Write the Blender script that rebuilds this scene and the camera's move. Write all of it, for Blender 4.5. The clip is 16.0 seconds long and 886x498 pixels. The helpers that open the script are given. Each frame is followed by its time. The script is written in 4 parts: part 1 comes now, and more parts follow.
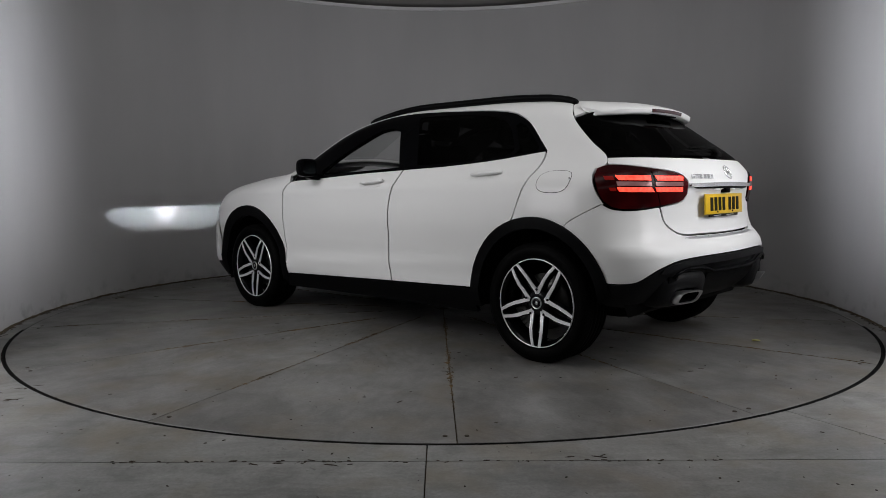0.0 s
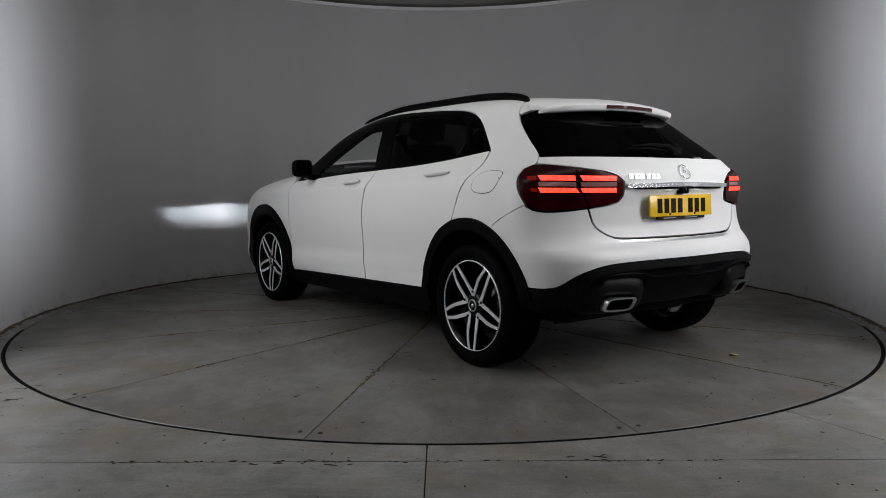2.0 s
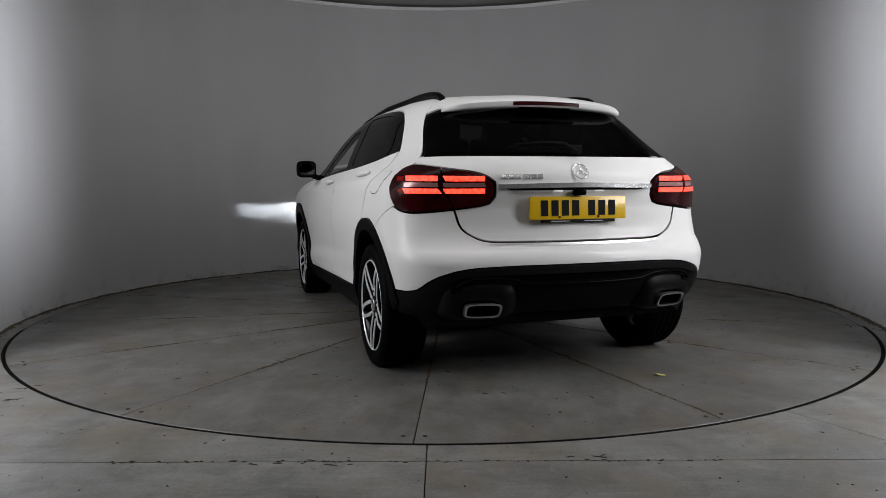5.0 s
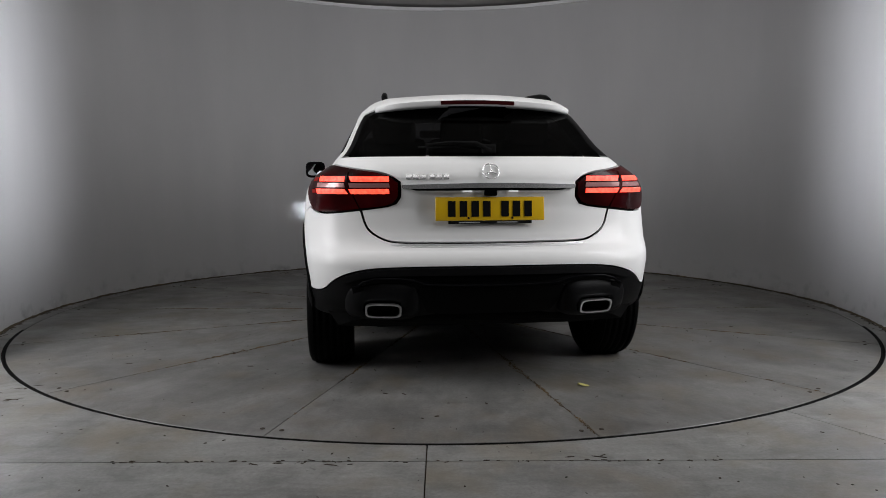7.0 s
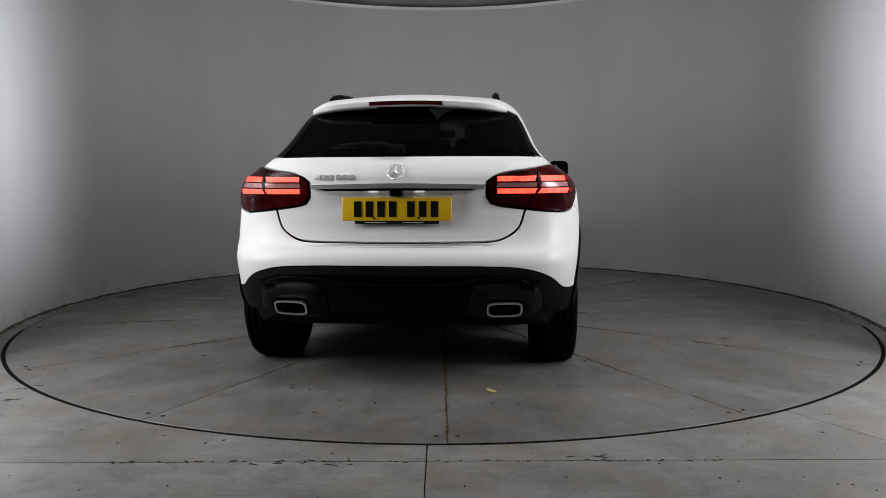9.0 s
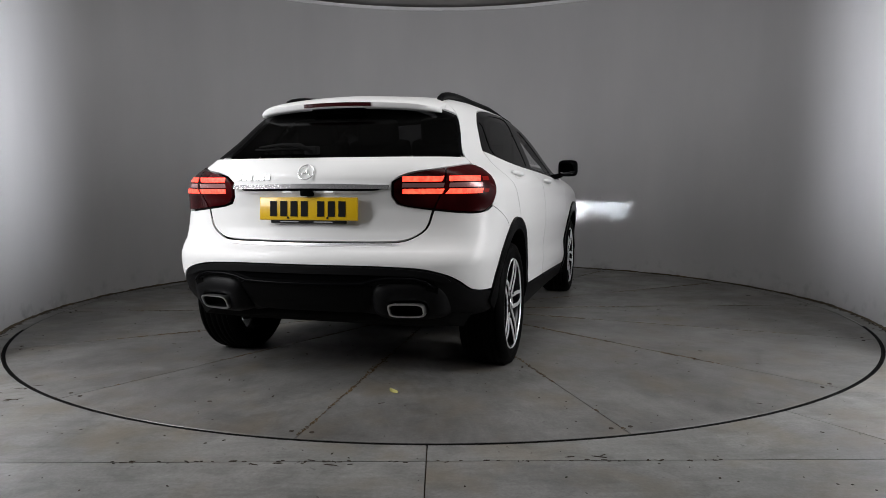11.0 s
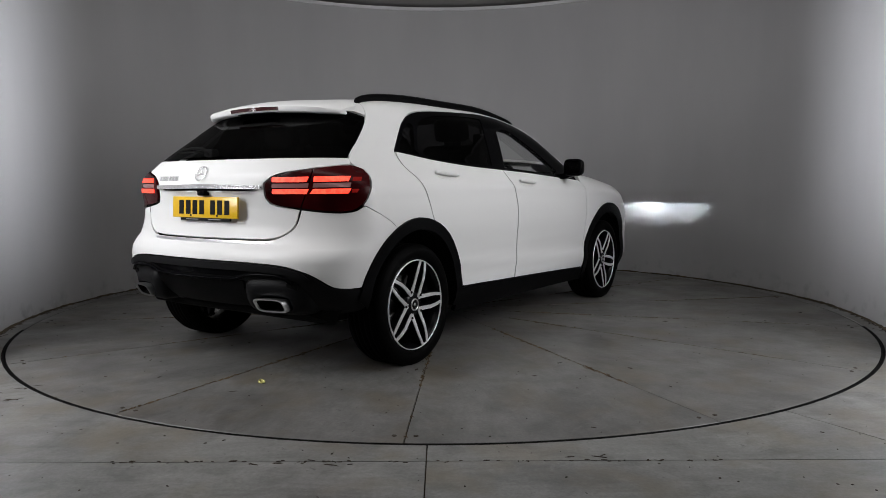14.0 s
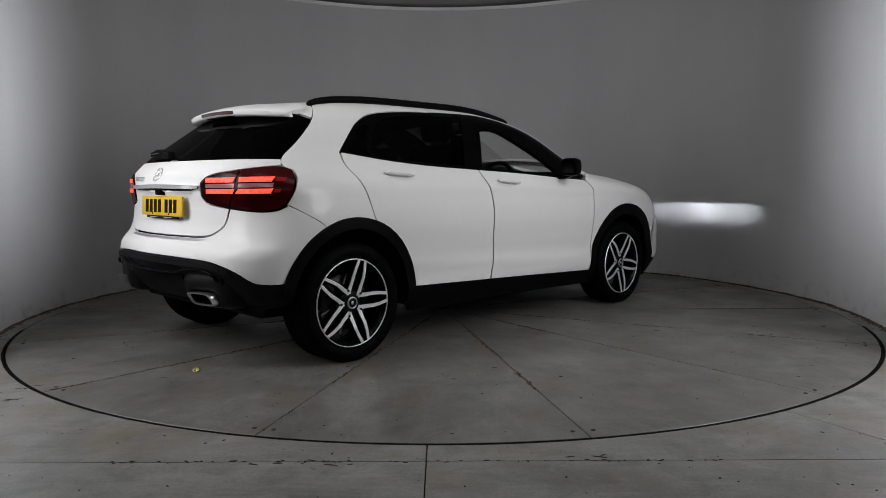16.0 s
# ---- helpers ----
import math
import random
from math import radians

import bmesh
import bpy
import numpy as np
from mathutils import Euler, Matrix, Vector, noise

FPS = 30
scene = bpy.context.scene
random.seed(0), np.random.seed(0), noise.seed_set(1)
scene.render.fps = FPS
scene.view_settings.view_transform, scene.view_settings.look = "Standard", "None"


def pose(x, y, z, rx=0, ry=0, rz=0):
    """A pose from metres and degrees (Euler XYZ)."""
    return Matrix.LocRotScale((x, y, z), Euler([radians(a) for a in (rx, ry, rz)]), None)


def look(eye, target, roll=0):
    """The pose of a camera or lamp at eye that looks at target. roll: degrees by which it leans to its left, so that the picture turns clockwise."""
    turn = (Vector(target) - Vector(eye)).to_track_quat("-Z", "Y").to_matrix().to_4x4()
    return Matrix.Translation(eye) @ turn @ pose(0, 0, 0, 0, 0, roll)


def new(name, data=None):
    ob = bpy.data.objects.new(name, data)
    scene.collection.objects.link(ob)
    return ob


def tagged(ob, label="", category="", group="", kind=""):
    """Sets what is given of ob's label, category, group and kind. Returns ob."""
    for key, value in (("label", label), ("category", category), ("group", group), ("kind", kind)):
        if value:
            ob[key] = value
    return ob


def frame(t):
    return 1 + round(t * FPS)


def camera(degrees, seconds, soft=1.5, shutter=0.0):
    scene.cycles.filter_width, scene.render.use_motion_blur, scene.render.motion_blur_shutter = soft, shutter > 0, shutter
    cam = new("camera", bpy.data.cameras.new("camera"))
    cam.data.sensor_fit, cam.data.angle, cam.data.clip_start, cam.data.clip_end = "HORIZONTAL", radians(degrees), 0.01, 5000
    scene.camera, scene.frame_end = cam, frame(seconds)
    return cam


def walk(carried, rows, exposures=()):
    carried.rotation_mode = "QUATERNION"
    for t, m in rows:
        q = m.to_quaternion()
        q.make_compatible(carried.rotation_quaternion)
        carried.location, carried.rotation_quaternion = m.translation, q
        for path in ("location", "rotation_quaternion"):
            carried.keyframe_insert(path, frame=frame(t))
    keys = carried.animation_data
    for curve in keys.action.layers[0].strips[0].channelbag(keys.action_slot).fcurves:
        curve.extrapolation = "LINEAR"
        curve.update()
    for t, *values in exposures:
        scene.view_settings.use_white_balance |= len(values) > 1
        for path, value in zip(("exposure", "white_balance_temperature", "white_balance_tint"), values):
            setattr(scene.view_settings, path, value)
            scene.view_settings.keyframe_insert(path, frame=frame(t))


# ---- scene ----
from mathutils.geometry import delaunay_2d_cdt as mathutils_cdt

cam = camera(63.17, 16.0, soft=0.85)
EYE = (0.0, -5.58, 0.981)
VIEW = look(EYE, (0.00022, -4.5839, 0.8891), -0.244)
walk(cam, [(0.0, VIEW), (16.0, VIEW)], [(0.0, -0.49), (3.5, -0.44), (5.2, -0.20), (7.0, 0.00), (9.0, 0.13), (10.5, 0.11), (12.5, 0.00), (14.5, -0.25), (16.0, -0.38)])

# heading of the turntable in degrees: it turns at a steady rate
TURN_START, TURN_RATE = 137.38, -5.7934
CAR_X, CAR_Y = -0.170, 0.036      # the car's middle on the turntable
TABLE_R, WALL_R, WALL_TOP, CEIL_Z = 2.937, 3.065, 2.980, 3.043

# ---- light ----
world = bpy.data.worlds.new("world")
world.use_nodes = True
world.node_tree.nodes["Background"].inputs["Color"].default_value = (0.6, 0.65, 0.7, 1)
world.node_tree.nodes["Background"].inputs["Strength"].default_value = 0.02
scene.world = world


def area(name, eye, target, sx, sy, watts, colour=(1, 1, 1)):
    data = bpy.data.lights.new(name, "AREA")
    data.shape, data.size, data.size_y, data.energy, data.color = "RECTANGLE", sx, sy, watts, colour
    ob = new(name, data)
    ob.matrix_world = look(eye, target)
    return ob


# tall lamp columns stand at both ends of the curved wall: each washes the wall beside it and lights the car
for side in (-1, 1):
    wash = area("column_wash", (side * 2.02, -2.80, 1.62), (side * 2.83, -2.13, 1.62), 0.40, 2.1, 240, (0.90, 0.93, 1.0))
    wash.data.spread = radians(66)
    area("column_light", (side * 2.70, -2.66, 1.95), (0, -0.2, 0.8), 1.0, 1.8, 66, (0.98, 0.98, 1.0))
area("front_light", (0, -5.0, 2.95), (0, -0.8, 0.7), 3.6, 0.8, 16, (1.0, 0.985, 0.975))
area("ceiling_light", (0, -2.2, 2.96), (0, -1.0, 0.0), 2.6, 0.7, 17, (1.0, 0.985, 0.975))


# ---- materials ----
def mat(name):
    m = bpy.data.materials.new(name)
    m.use_nodes = True
    return m, m.node_tree.nodes, m.node_tree.links, m.node_tree.nodes["Principled BSDF"]


def plain(name, colour, rough=0.5, metal=0.0, grain=0.0, scale=200, coat=0.0, spec=0.5, vary=0.0, glow=None, power=0.0):
    """A procedural surface: base colour with a little variation, roughness and fine relief."""
    m, n, l, b = mat(name)
    b.inputs["Base Color"].default_value = (*colour, 1)
    b.inputs["Roughness"].default_value, b.inputs["Metallic"].default_value = rough, metal
    b.inputs["Coat Weight"].default_value, b.inputs["Coat Roughness"].default_value = coat, 0.07
    b.inputs["Specular IOR Level"].default_value = spec
    co = n.new("ShaderNodeTexCoord")
    if vary:
        t = n.new("ShaderNodeTexNoise")
        t.inputs["Scale"].default_value, t.inputs["Detail"].default_value = 7, 6
        l.new(co.outputs["Object"], t.inputs["Vector"])
        r = n.new("ShaderNodeValToRGB")
        r.color_ramp.elements[0].color = (*[c * (1 - vary) for c in colour], 1)
        r.color_ramp.elements[1].color = (*[min(1, c * (1 + vary)) for c in colour], 1)
        r.color_ramp.elements[0].position, r.color_ramp.elements[1].position = 0.3, 0.7
        l.new(t.outputs["Fac"], r.inputs["Fac"])
        l.new(r.outputs["Color"], b.inputs["Base Color"])
    if grain:
        t = n.new("ShaderNodeTexNoise")
        t.inputs["Scale"].default_value, t.inputs["Detail"].default_value = scale, 3
        l.new(co.outputs["Object"], t.inputs["Vector"])
        bump = n.new("ShaderNodeBump")
        bump.inputs["Strength"].default_value, bump.inputs["Distance"].default_value = grain, 0.002
        l.new(t.outputs["Fac"], bump.inputs["Height"])
        l.new(bump.outputs["Normal"], b.inputs["Normal"])
    if glow:
        b.inputs["Emission Color"].default_value, b.inputs["Emission Strength"].default_value = (*glow, 1), power
    return m


def ramp(n, l, src, stops):
    r = n.new("ShaderNodeValToRGB")
    e = r.color_ramp.elements
    while len(e) < len(stops):
        e.new(0.5)
    for el, (p, c) in zip(e, stops):
        el.position, el.color = p, (c, c, c, 1) if not isinstance(c, tuple) else (*c, 1)
    l.new(src, r.inputs["Fac"])
    return r.outputs["Color"]


def mixed(n, l, a, b, fac, mode="MIX"):
    x = n.new("ShaderNodeMix")
    x.data_type, x.blend_type = "RGBA", mode
    for v, k in ((fac, 0), (a, 6), (b, 7)):
        if isinstance(v, (float, int)):
            x.inputs[k].default_value = v
        elif isinstance(v, tuple):
            x.inputs[k].default_value = (*v, 1)
        else:
            l.new(v, x.inputs[k])
    return x.outputs[2]


def concrete(name, dark, light, streak=(1, 1, 1), rough=(0.30, 0.58), calm=0.9):
    """Worn power-floated concrete: broad clouds, trowel streaks, specks and tyre marks."""
    m, n, l, b = mat(name)
    # each slab has a cast of its own
    add = n.new("ShaderNodeVectorMath")
    add.operation = "MULTIPLY_ADD"
    l.new(n.new("ShaderNodeObjectInfo").outputs["Random"], add.inputs[0])
    add.inputs[1].default_value = (37, 23, 11)
    l.new(n.new("ShaderNodeTexCoord").outputs["Object"], add.inputs[2])
    co = add.outputs["Vector"]

    def tex(scale, detail=6, rough_=0.55, vec=co, dist=0.0):
        t = n.new("ShaderNodeTexNoise")
        t.inputs["Scale"].default_value, t.inputs["Detail"].default_value = scale, detail
        t.inputs["Roughness"].default_value, t.inputs["Distortion"].default_value = rough_, dist
        l.new(vec, t.inputs["Vector"])
        return t.outputs["Fac"]
    mp = n.new("ShaderNodeMapping")
    mp.inputs["Scale"].default_value, mp.inputs["Rotation"].default_value = streak, (0, 0, 0.5)
    l.new(co, mp.inputs["Vector"])
    # broad clouds, blotches, faint trowel sweeps and fine grain, each on its own scale
    base = ramp(n, l, tex(1.1, 9, 0.66, dist=0.7), [(0.30, dark), (0.70, light)])
    blot = ramp(n, l, tex(4.3, 8, 0.62, dist=1.2), [(0.32, 0.60), (0.50, 1.0), (0.66, 1.22)])
    col = mixed(n, l, base, blot, calm, "MULTIPLY")
    st = ramp(n, l, tex(7, 5, 0.6, mp.outputs["Vector"], 0.5), [(0.34, 0.80), (0.64, 1.12)])
    col = mixed(n, l, col, st, 0.7, "MULTIPLY")
    fine = ramp(n, l, tex(75, 4, 0.65), [(0.3, 0.74), (0.7, 1.20)])
    col = mixed(n, l, col, fine, 0.7, "MULTIPLY")
    scuff = ramp(n, l, tex(2.6, 10, 0.75, dist=2.0), [(0.58, 0.0), (0.74, 0.6)])
    col = mixed(n, l, col, tuple(c * 1.35 for c in light), scuff)
    sp = ramp(n, l, tex(26, 3, 0.6), [(0.66, 0.0), (0.72, 1.0)])
    patch = ramp(n, l, tex(2.1, 3), [(0.48, 0.0), (0.62, 1.0)])
    k = mixed(n, l, sp, patch, 1.0, "MULTIPLY")
    col = mixed(n, l, col, tuple(c * 0.45 for c in dark), k)
    warm = ramp(n, l, tex(3.3, 4), [(0.50, 0.0), (0.72, 0.60)])
    col = mixed(n, l, col, (dark[0] * 1.22, dark[1] * 1.02, dark[2] * 0.74), warm)
    # faint tyre scuffs: bunches of narrow parallel lines in a few patches
    turn = n.new("ShaderNodeMapping")
    turn.inputs["Rotation"].default_value = (0, 0, 1.05)
    l.new(co, turn.inputs["Vector"])
    wave = n.new("ShaderNodeTexWave")
    wave.inputs["Scale"].default_value, wave.inputs["Distortion"].default_value = 5.0, 7.0
    wave.inputs["Detail"].default_value, wave.inputs["Detail Scale"].default_value = 3.0, 1.6
    l.new(turn.outputs["Vector"], wave.inputs["Vector"])
    lines = ramp(n, l, wave.outputs["Fac"], [(0.70, 0.0), (0.95, 0.32)])
    bunch = ramp(n, l, tex(1.25, 3, 0.5), [(0.56, 0.0), (0.68, 1.0)])
    scrape = mixed(n, l, lines, bunch, 1.0, "MULTIPLY")
    col = mixed(n, l, col, (dark[0] * 0.72, dark[1] * 0.64, dark[2] * 0.52), scrape)
    l.new(col, b.inputs["Base Color"])
    rr = ramp(n, l, tex(2.4, 6), [(0.35, rough[0]), (0.7, rough[1])])
    l.new(rr, b.inputs["Roughness"])
    bump = n.new("ShaderNodeBump")
    bump.inputs["Strength"].default_value, bump.inputs["Distance"].default_value = 0.25, 0.003
    l.new(tex(45, 6), bump.inputs["Height"])
    l.new(bump.outputs["Normal"], b.inputs["Normal"])
    return m


def wall_paint():
    """Matt pale-grey paint with faint rolling marks, and scuffs low down."""
    m, n, l, b = mat("wall_paint")
    co = n.new("ShaderNodeTexCoord").outputs["Object"]
    mp = n.new("ShaderNodeMapping")
    mp.inputs["Scale"].default_value = (1, 1, 0.25)
    l.new(co, mp.inputs["Vector"])
    t = n.new("ShaderNodeTexNoise")
    t.inputs["Scale"].default_value, t.inputs["Detail"].default_value = 1.6, 7
    l.new(mp.outputs["Vector"], t.inputs["Vector"])
    base = ramp(n, l, t.outputs["Fac"], [(0.3, (0.405, 0.40, 0.405)), (0.7, (0.455, 0.45, 0.453))])
    t2 = n.new("ShaderNodeTexNoise")
    t2.inputs["Scale"].default_value, t2.inputs["Detail"].default_value = 9, 8
    l.new(co, t2.inputs["Vector"])
    marks = ramp(n, l, t2.outputs["Fac"], [(0.52, 0.0), (0.72, 0.7)])
    sep = n.new("ShaderNodeSeparateXYZ")
    l.new(co, sep.inputs[0])
    low = ramp(n, l, sep.outputs[2], [(0.0, 1.0), (0.05, 0.6), (0.20, 0.0)])
    k = mixed(n, l, marks, low, 1.0, "MULTIPLY")
    col = mixed(n, l, base, (0.17, 0.165, 0.16), k)
    l.new(col, b.inputs["Base Color"])
    b.inputs["Roughness"].default_value = 0.72
    bump = n.new("ShaderNodeBump")
    bump.inputs["Strength"].default_value, bump.inputs["Distance"].default_value = 0.12, 0.002
    t3 = n.new("ShaderNodeTexNoise")
    t3.inputs["Scale"].default_value = 60
    l.new(co, t3.inputs["Vector"])
    l.new(t3.outputs["Fac"], bump.inputs["Height"])
    l.new(bump.outputs["Normal"], b.inputs["Normal"])
    return m


WALL = wall_paint()
TABLE = concrete("table_concrete", (0.094, 0.092, 0.088), (0.166, 0.163, 0.157), (1, 3, 1), calm=0.55)
FLOOR = concrete("floor_concrete", (0.124, 0.124, 0.119), (0.210, 0.209, 0.201), (0.5, 3, 1), calm=0.8)
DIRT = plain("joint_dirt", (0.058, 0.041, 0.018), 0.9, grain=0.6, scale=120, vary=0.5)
JOINT_SOIL = plain("joint_soil", (0.085, 0.052, 0.017), 0.9, vary=0.6, grain=0.4, scale=150)
LITTER = plain("dry_litter", (0.032, 0.023, 0.014), 0.9, vary=0.5)
LEAF = plain("yellow_leaf", (0.42, 0.39, 0.13), 0.7, vary=0.4)
RUBBER_SEAL = plain("black_seal", (0.002, 0.002, 0.002), 0.7, spec=0.04)
CEILING = plain("ceiling_paint", (0.36, 0.35, 0.34), 0.8, vary=0.06)
# for the added outer walls, never in view: low grey keeps fill light down
OUTER = plain("bounce_cut_grey", (0.11, 0.11, 0.11), 0.8, vary=0.08)
LIP = plain("white_lip", (0.68, 0.68, 0.69), 0.5)
PAINT = plain("white_paint", (0.70, 0.70, 0.695), 0.44, coat=0.22, spec=0.20)


# ---- mesh helpers ----
def part(name, bm, material, parent=None, label="", smooth=True):
    me = bpy.data.meshes.new(name)
    bm.to_mesh(me)
    bm.free()
    for m in material if isinstance(material, (list, tuple)) else [material]:
        me.materials.append(m)
    if smooth:
        me.shade_smooth()
    ob = new(name, me)
    if parent:
        ob.parent = parent
    return tagged(ob, label)


def add_box(bm, lo, hi, bevel=0.0, m=None):
    r = bmesh.ops.create_cube(bm, size=1)
    c = [(a + b) / 2 for a, b in zip(lo, hi)]
    d = [b - a for a, b in zip(lo, hi)]
    bmesh.ops.transform(bm, verts=r["verts"], matrix=(m or Matrix()) @ Matrix.Translation(c) @ Matrix.Diagonal((*d, 1)))
    if bevel:
        es = list({e for v in r["verts"] for e in v.link_edges})
        bmesh.ops.bevel(bm, geom=es, offset=bevel, segments=2, affect="EDGES", profile=0.6)
    return bm


def box(lo, hi, bevel=0.0, m=None):
    return add_box(bmesh.new(), lo, hi, bevel, m)


def ring(bm, loops, closed=True, cap=False):
    """Skin rows of points; each row is a closed loop."""
    rows = [[bm.verts.new(p) for p in row] for row in loops]
    n = len(rows[0])
    for a, b in zip(rows, rows[1:]):
        for i in range(n if closed else n - 1):
            j = (i + 1) % n
            bm.faces.new((a[i], a[j], b[j], b[i]))
    if cap:
        bm.faces.new(rows[0][::-1])
        bm.faces.new(rows[-1])
    return rows


def spin(profile, n=64, axis="y"):
    """A solid of revolution from (radius, height) pairs."""
    bm = bmesh.new()
    loops = []
    for r, h in profile:
        row = []
        for i in range(n):
            a = 2 * math.pi * i / n
            c, s = r * math.cos(a), r * math.sin(a)
            row.append((c, h, s) if axis == "y" else (c, s, h))
        loops.append(row)
    ring(bm, loops)
    bmesh.ops.recalc_face_normals(bm, faces=bm.faces)
    return bm


def tube(points, radius, sides=8, flat=1.0, closed=False):
    """A round or flattened rod along points."""
    bm = bmesh.new()
    pts = [Vector(p) for p in points]
    loops = []
    for i, p in enumerate(pts):
        a = pts[i - 1] if i or closed else pts[0]
        b = pts[(i + 1) % len(pts)] if i < len(pts) - 1 or closed else pts[-1]
        d = (b - a).normalized()
        s = d.cross(Vector((0, 0, 1)))
        s = s.normalized() if s.length > 1e-4 else Vector((1, 0, 0))
        u = s.cross(d)
        r = radius[i] if isinstance(radius, (list, tuple)) else radius
        loops.append([p + s * r * math.cos(2 * math.pi * k / sides) + u * r * flat * math.sin(2 * math.pi * k / sides) for k in range(sides)])
    if closed:
        loops.append(loops[0])
    ring(bm, loops, cap=not closed)
    if closed:
        bmesh.ops.remove_doubles(bm, verts=bm.verts, dist=1e-6)
    bmesh.ops.recalc_face_normals(bm, faces=bm.faces)
    return bm


# ---- the place ----
def arc_wall(name, r0, r1, z0, z1, a0, a1, material, n=160, label=""):
    bm = bmesh.new()
    loops = []
    for r, z in ((r0, z0), (r0, z1), (r1, z1), (r1, z0)):
        loops.append([(r * math.cos(radians(a0 + (a1 - a0) * i / n)), r * math.sin(radians(a0 + (a1 - a0) * i / n)), z) for i in range(n + 1)])
    rows = ring(bm, loops + [loops[0]], closed=False)
    bmesh.ops.remove_doubles(bm, verts=bm.verts, dist=1e-6)
    bmesh.ops.holes_fill(bm, edges=bm.edges, sides=4)
    bmesh.ops.recalc_face_normals(bm, faces=bm.faces)
    ob = part(name, bm, material)
    ob.data.set_sharp_from_angle(angle=radians(40))
    return tagged(ob, label, "wall", kind="structure")


def build_room():
    arc_wall("wall_curved", WALL_R, WALL_R + 0.12, 0.0, WALL_TOP, -34, 214, WALL, label="pale grey curved studio wall with scuffed foot")
    arc_wall("trim", WALL_R - 0.02, WALL_R + 0.02, WALL_TOP, WALL_TOP + 0.035, -34, 214, LIP, label="thin white lip along the wall's top edge")
    # fixed floor: cast slabs round the turntable's opening, with dirty joints between them
    base = bmesh.new()
    n, big = 128, 9.0
    loops = []
    for r, z in ((TABLE_R + 0.024, -0.15), (TABLE_R + 0.024, -0.012), (4.0, -0.012), (big + 2, -0.012)):
        loops.append([(r * math.cos(2 * math.pi * i / n), r * math.sin(2 * math.pi * i / n), z) for i in range(n)])
    ring(base, loops)
    bmesh.ops.recalc_face_normals(base, faces=base.faces)
    floor = part("floor", base, DIRT, smooth=False)
    tagged(floor, "worn grey concrete floor around the turntable", "floor", kind="structure")
    rim, jy, jx = TABLE_R + 0.022, -3.112, -0.062

    def arc(a0, a1, k=80):
        return [(rim * math.cos(radians(a0 + (a1 - a0) * i / k)), rim * math.sin(radians(a0 + (a1 - a0) * i / k))) for i in range(k + 1)]
    g = 0.0022
    aj = math.degrees(math.acos(jx / rim))
    ar = 60.2
    far = (jy - g) / math.sin(radians(-ar)) * math.cos(radians(-ar))
    slabs = [[(-big, jy - g), (-big, -big), (jx - g, -big), (jx - g, jy - g)],
             [(jx + g, jy - g), (jx + g, -big), (big, -big), (big, jy - g)],
             arc(-ar - 0.05, -aj + 0.05, 24) + [(jx + g, jy + g), (far - g, jy + g)],
             arc(-ar + 0.05, -ar + 0.05 + 180, 60) + [(-big, arc(-ar + 180, -ar + 180, 1)[0][1]), (-big, big), (big, big), (big, jy + g), (far + g, jy + g)],
             arc(-aj - 0.05, -ar - 180 + 0.1, 40) + [(-big, arc(-ar - 180, -ar - 180, 1)[0][1] - 0.001), (-big, jy + g), (jx - g, jy + g)]]
    for outline in slabs:
        bm = bmesh.new()
        f = bm.faces.new([bm.verts.new((x, y, 0)) for x, y in outline])
        if f.normal.z < 0 or f.calc_area() and sum(a[0] * b[1] - a[1] * b[0] for a, b in zip(outline, outline[1:] + outline[:1])) < 0:
            f.normal_flip()
        top = bmesh.ops.extrude_face_region(bm, geom=[f])
        bmesh.ops.translate(bm, verts=[v for v in top["geom"] if isinstance(v, bmesh.types.BMVert)], vec=(0, 0, -0.011))
        bmesh.ops.triangulate(bm, faces=bm.faces)
        bmesh.ops.recalc_face_normals(bm, faces=bm.faces)
        part("floor_slab", bm, FLOOR, floor, smooth=False)
    # black rubber seal round the opening
    arc_wall("floor_seal", TABLE_R + 0.0055, TABLE_R + 0.0225, -0.14, -0.0015, 195, 345, RUBBER_SEAL, 160, "black rubber seal along the turntable's open front")
    arc_wall("floor_trim", TABLE_R + 0.0045, TABLE_R + 0.0225, -0.14, -0.0005, -14.9, 194.9, FLOOR, 200, "narrow concrete strip between turntable and wall")
    # ceiling, and unseen outer walls added in dark grey to limit bounced light
    tagged(part("ceiling", box((-7, -8.5, CEIL_Z), (7, 5, CEIL_Z + 0.1)), CEILING, smooth=False), "dull grey flat ceiling above the studio", "ceiling", kind="structure")
    for name, lo, hi in (("unseen_wall_back", (-7, -8.62, 0), (7, -8.5, CEIL_Z)), ("unseen_wall_left", (-7.12, -8.5, 0), (-7, 5, CEIL_Z)), ("unseen_wall_right", (7, -8.5, 0), (7.12, 5, CEIL_Z)), ("unseen_wall_front", (-7, 5, 0), (7, 5.12, CEIL_Z))):
        tagged(part(name, box(lo, hi), OUTER, smooth=False), "unseen dark grey wall added to cut bounced light", "wall", kind="structure")


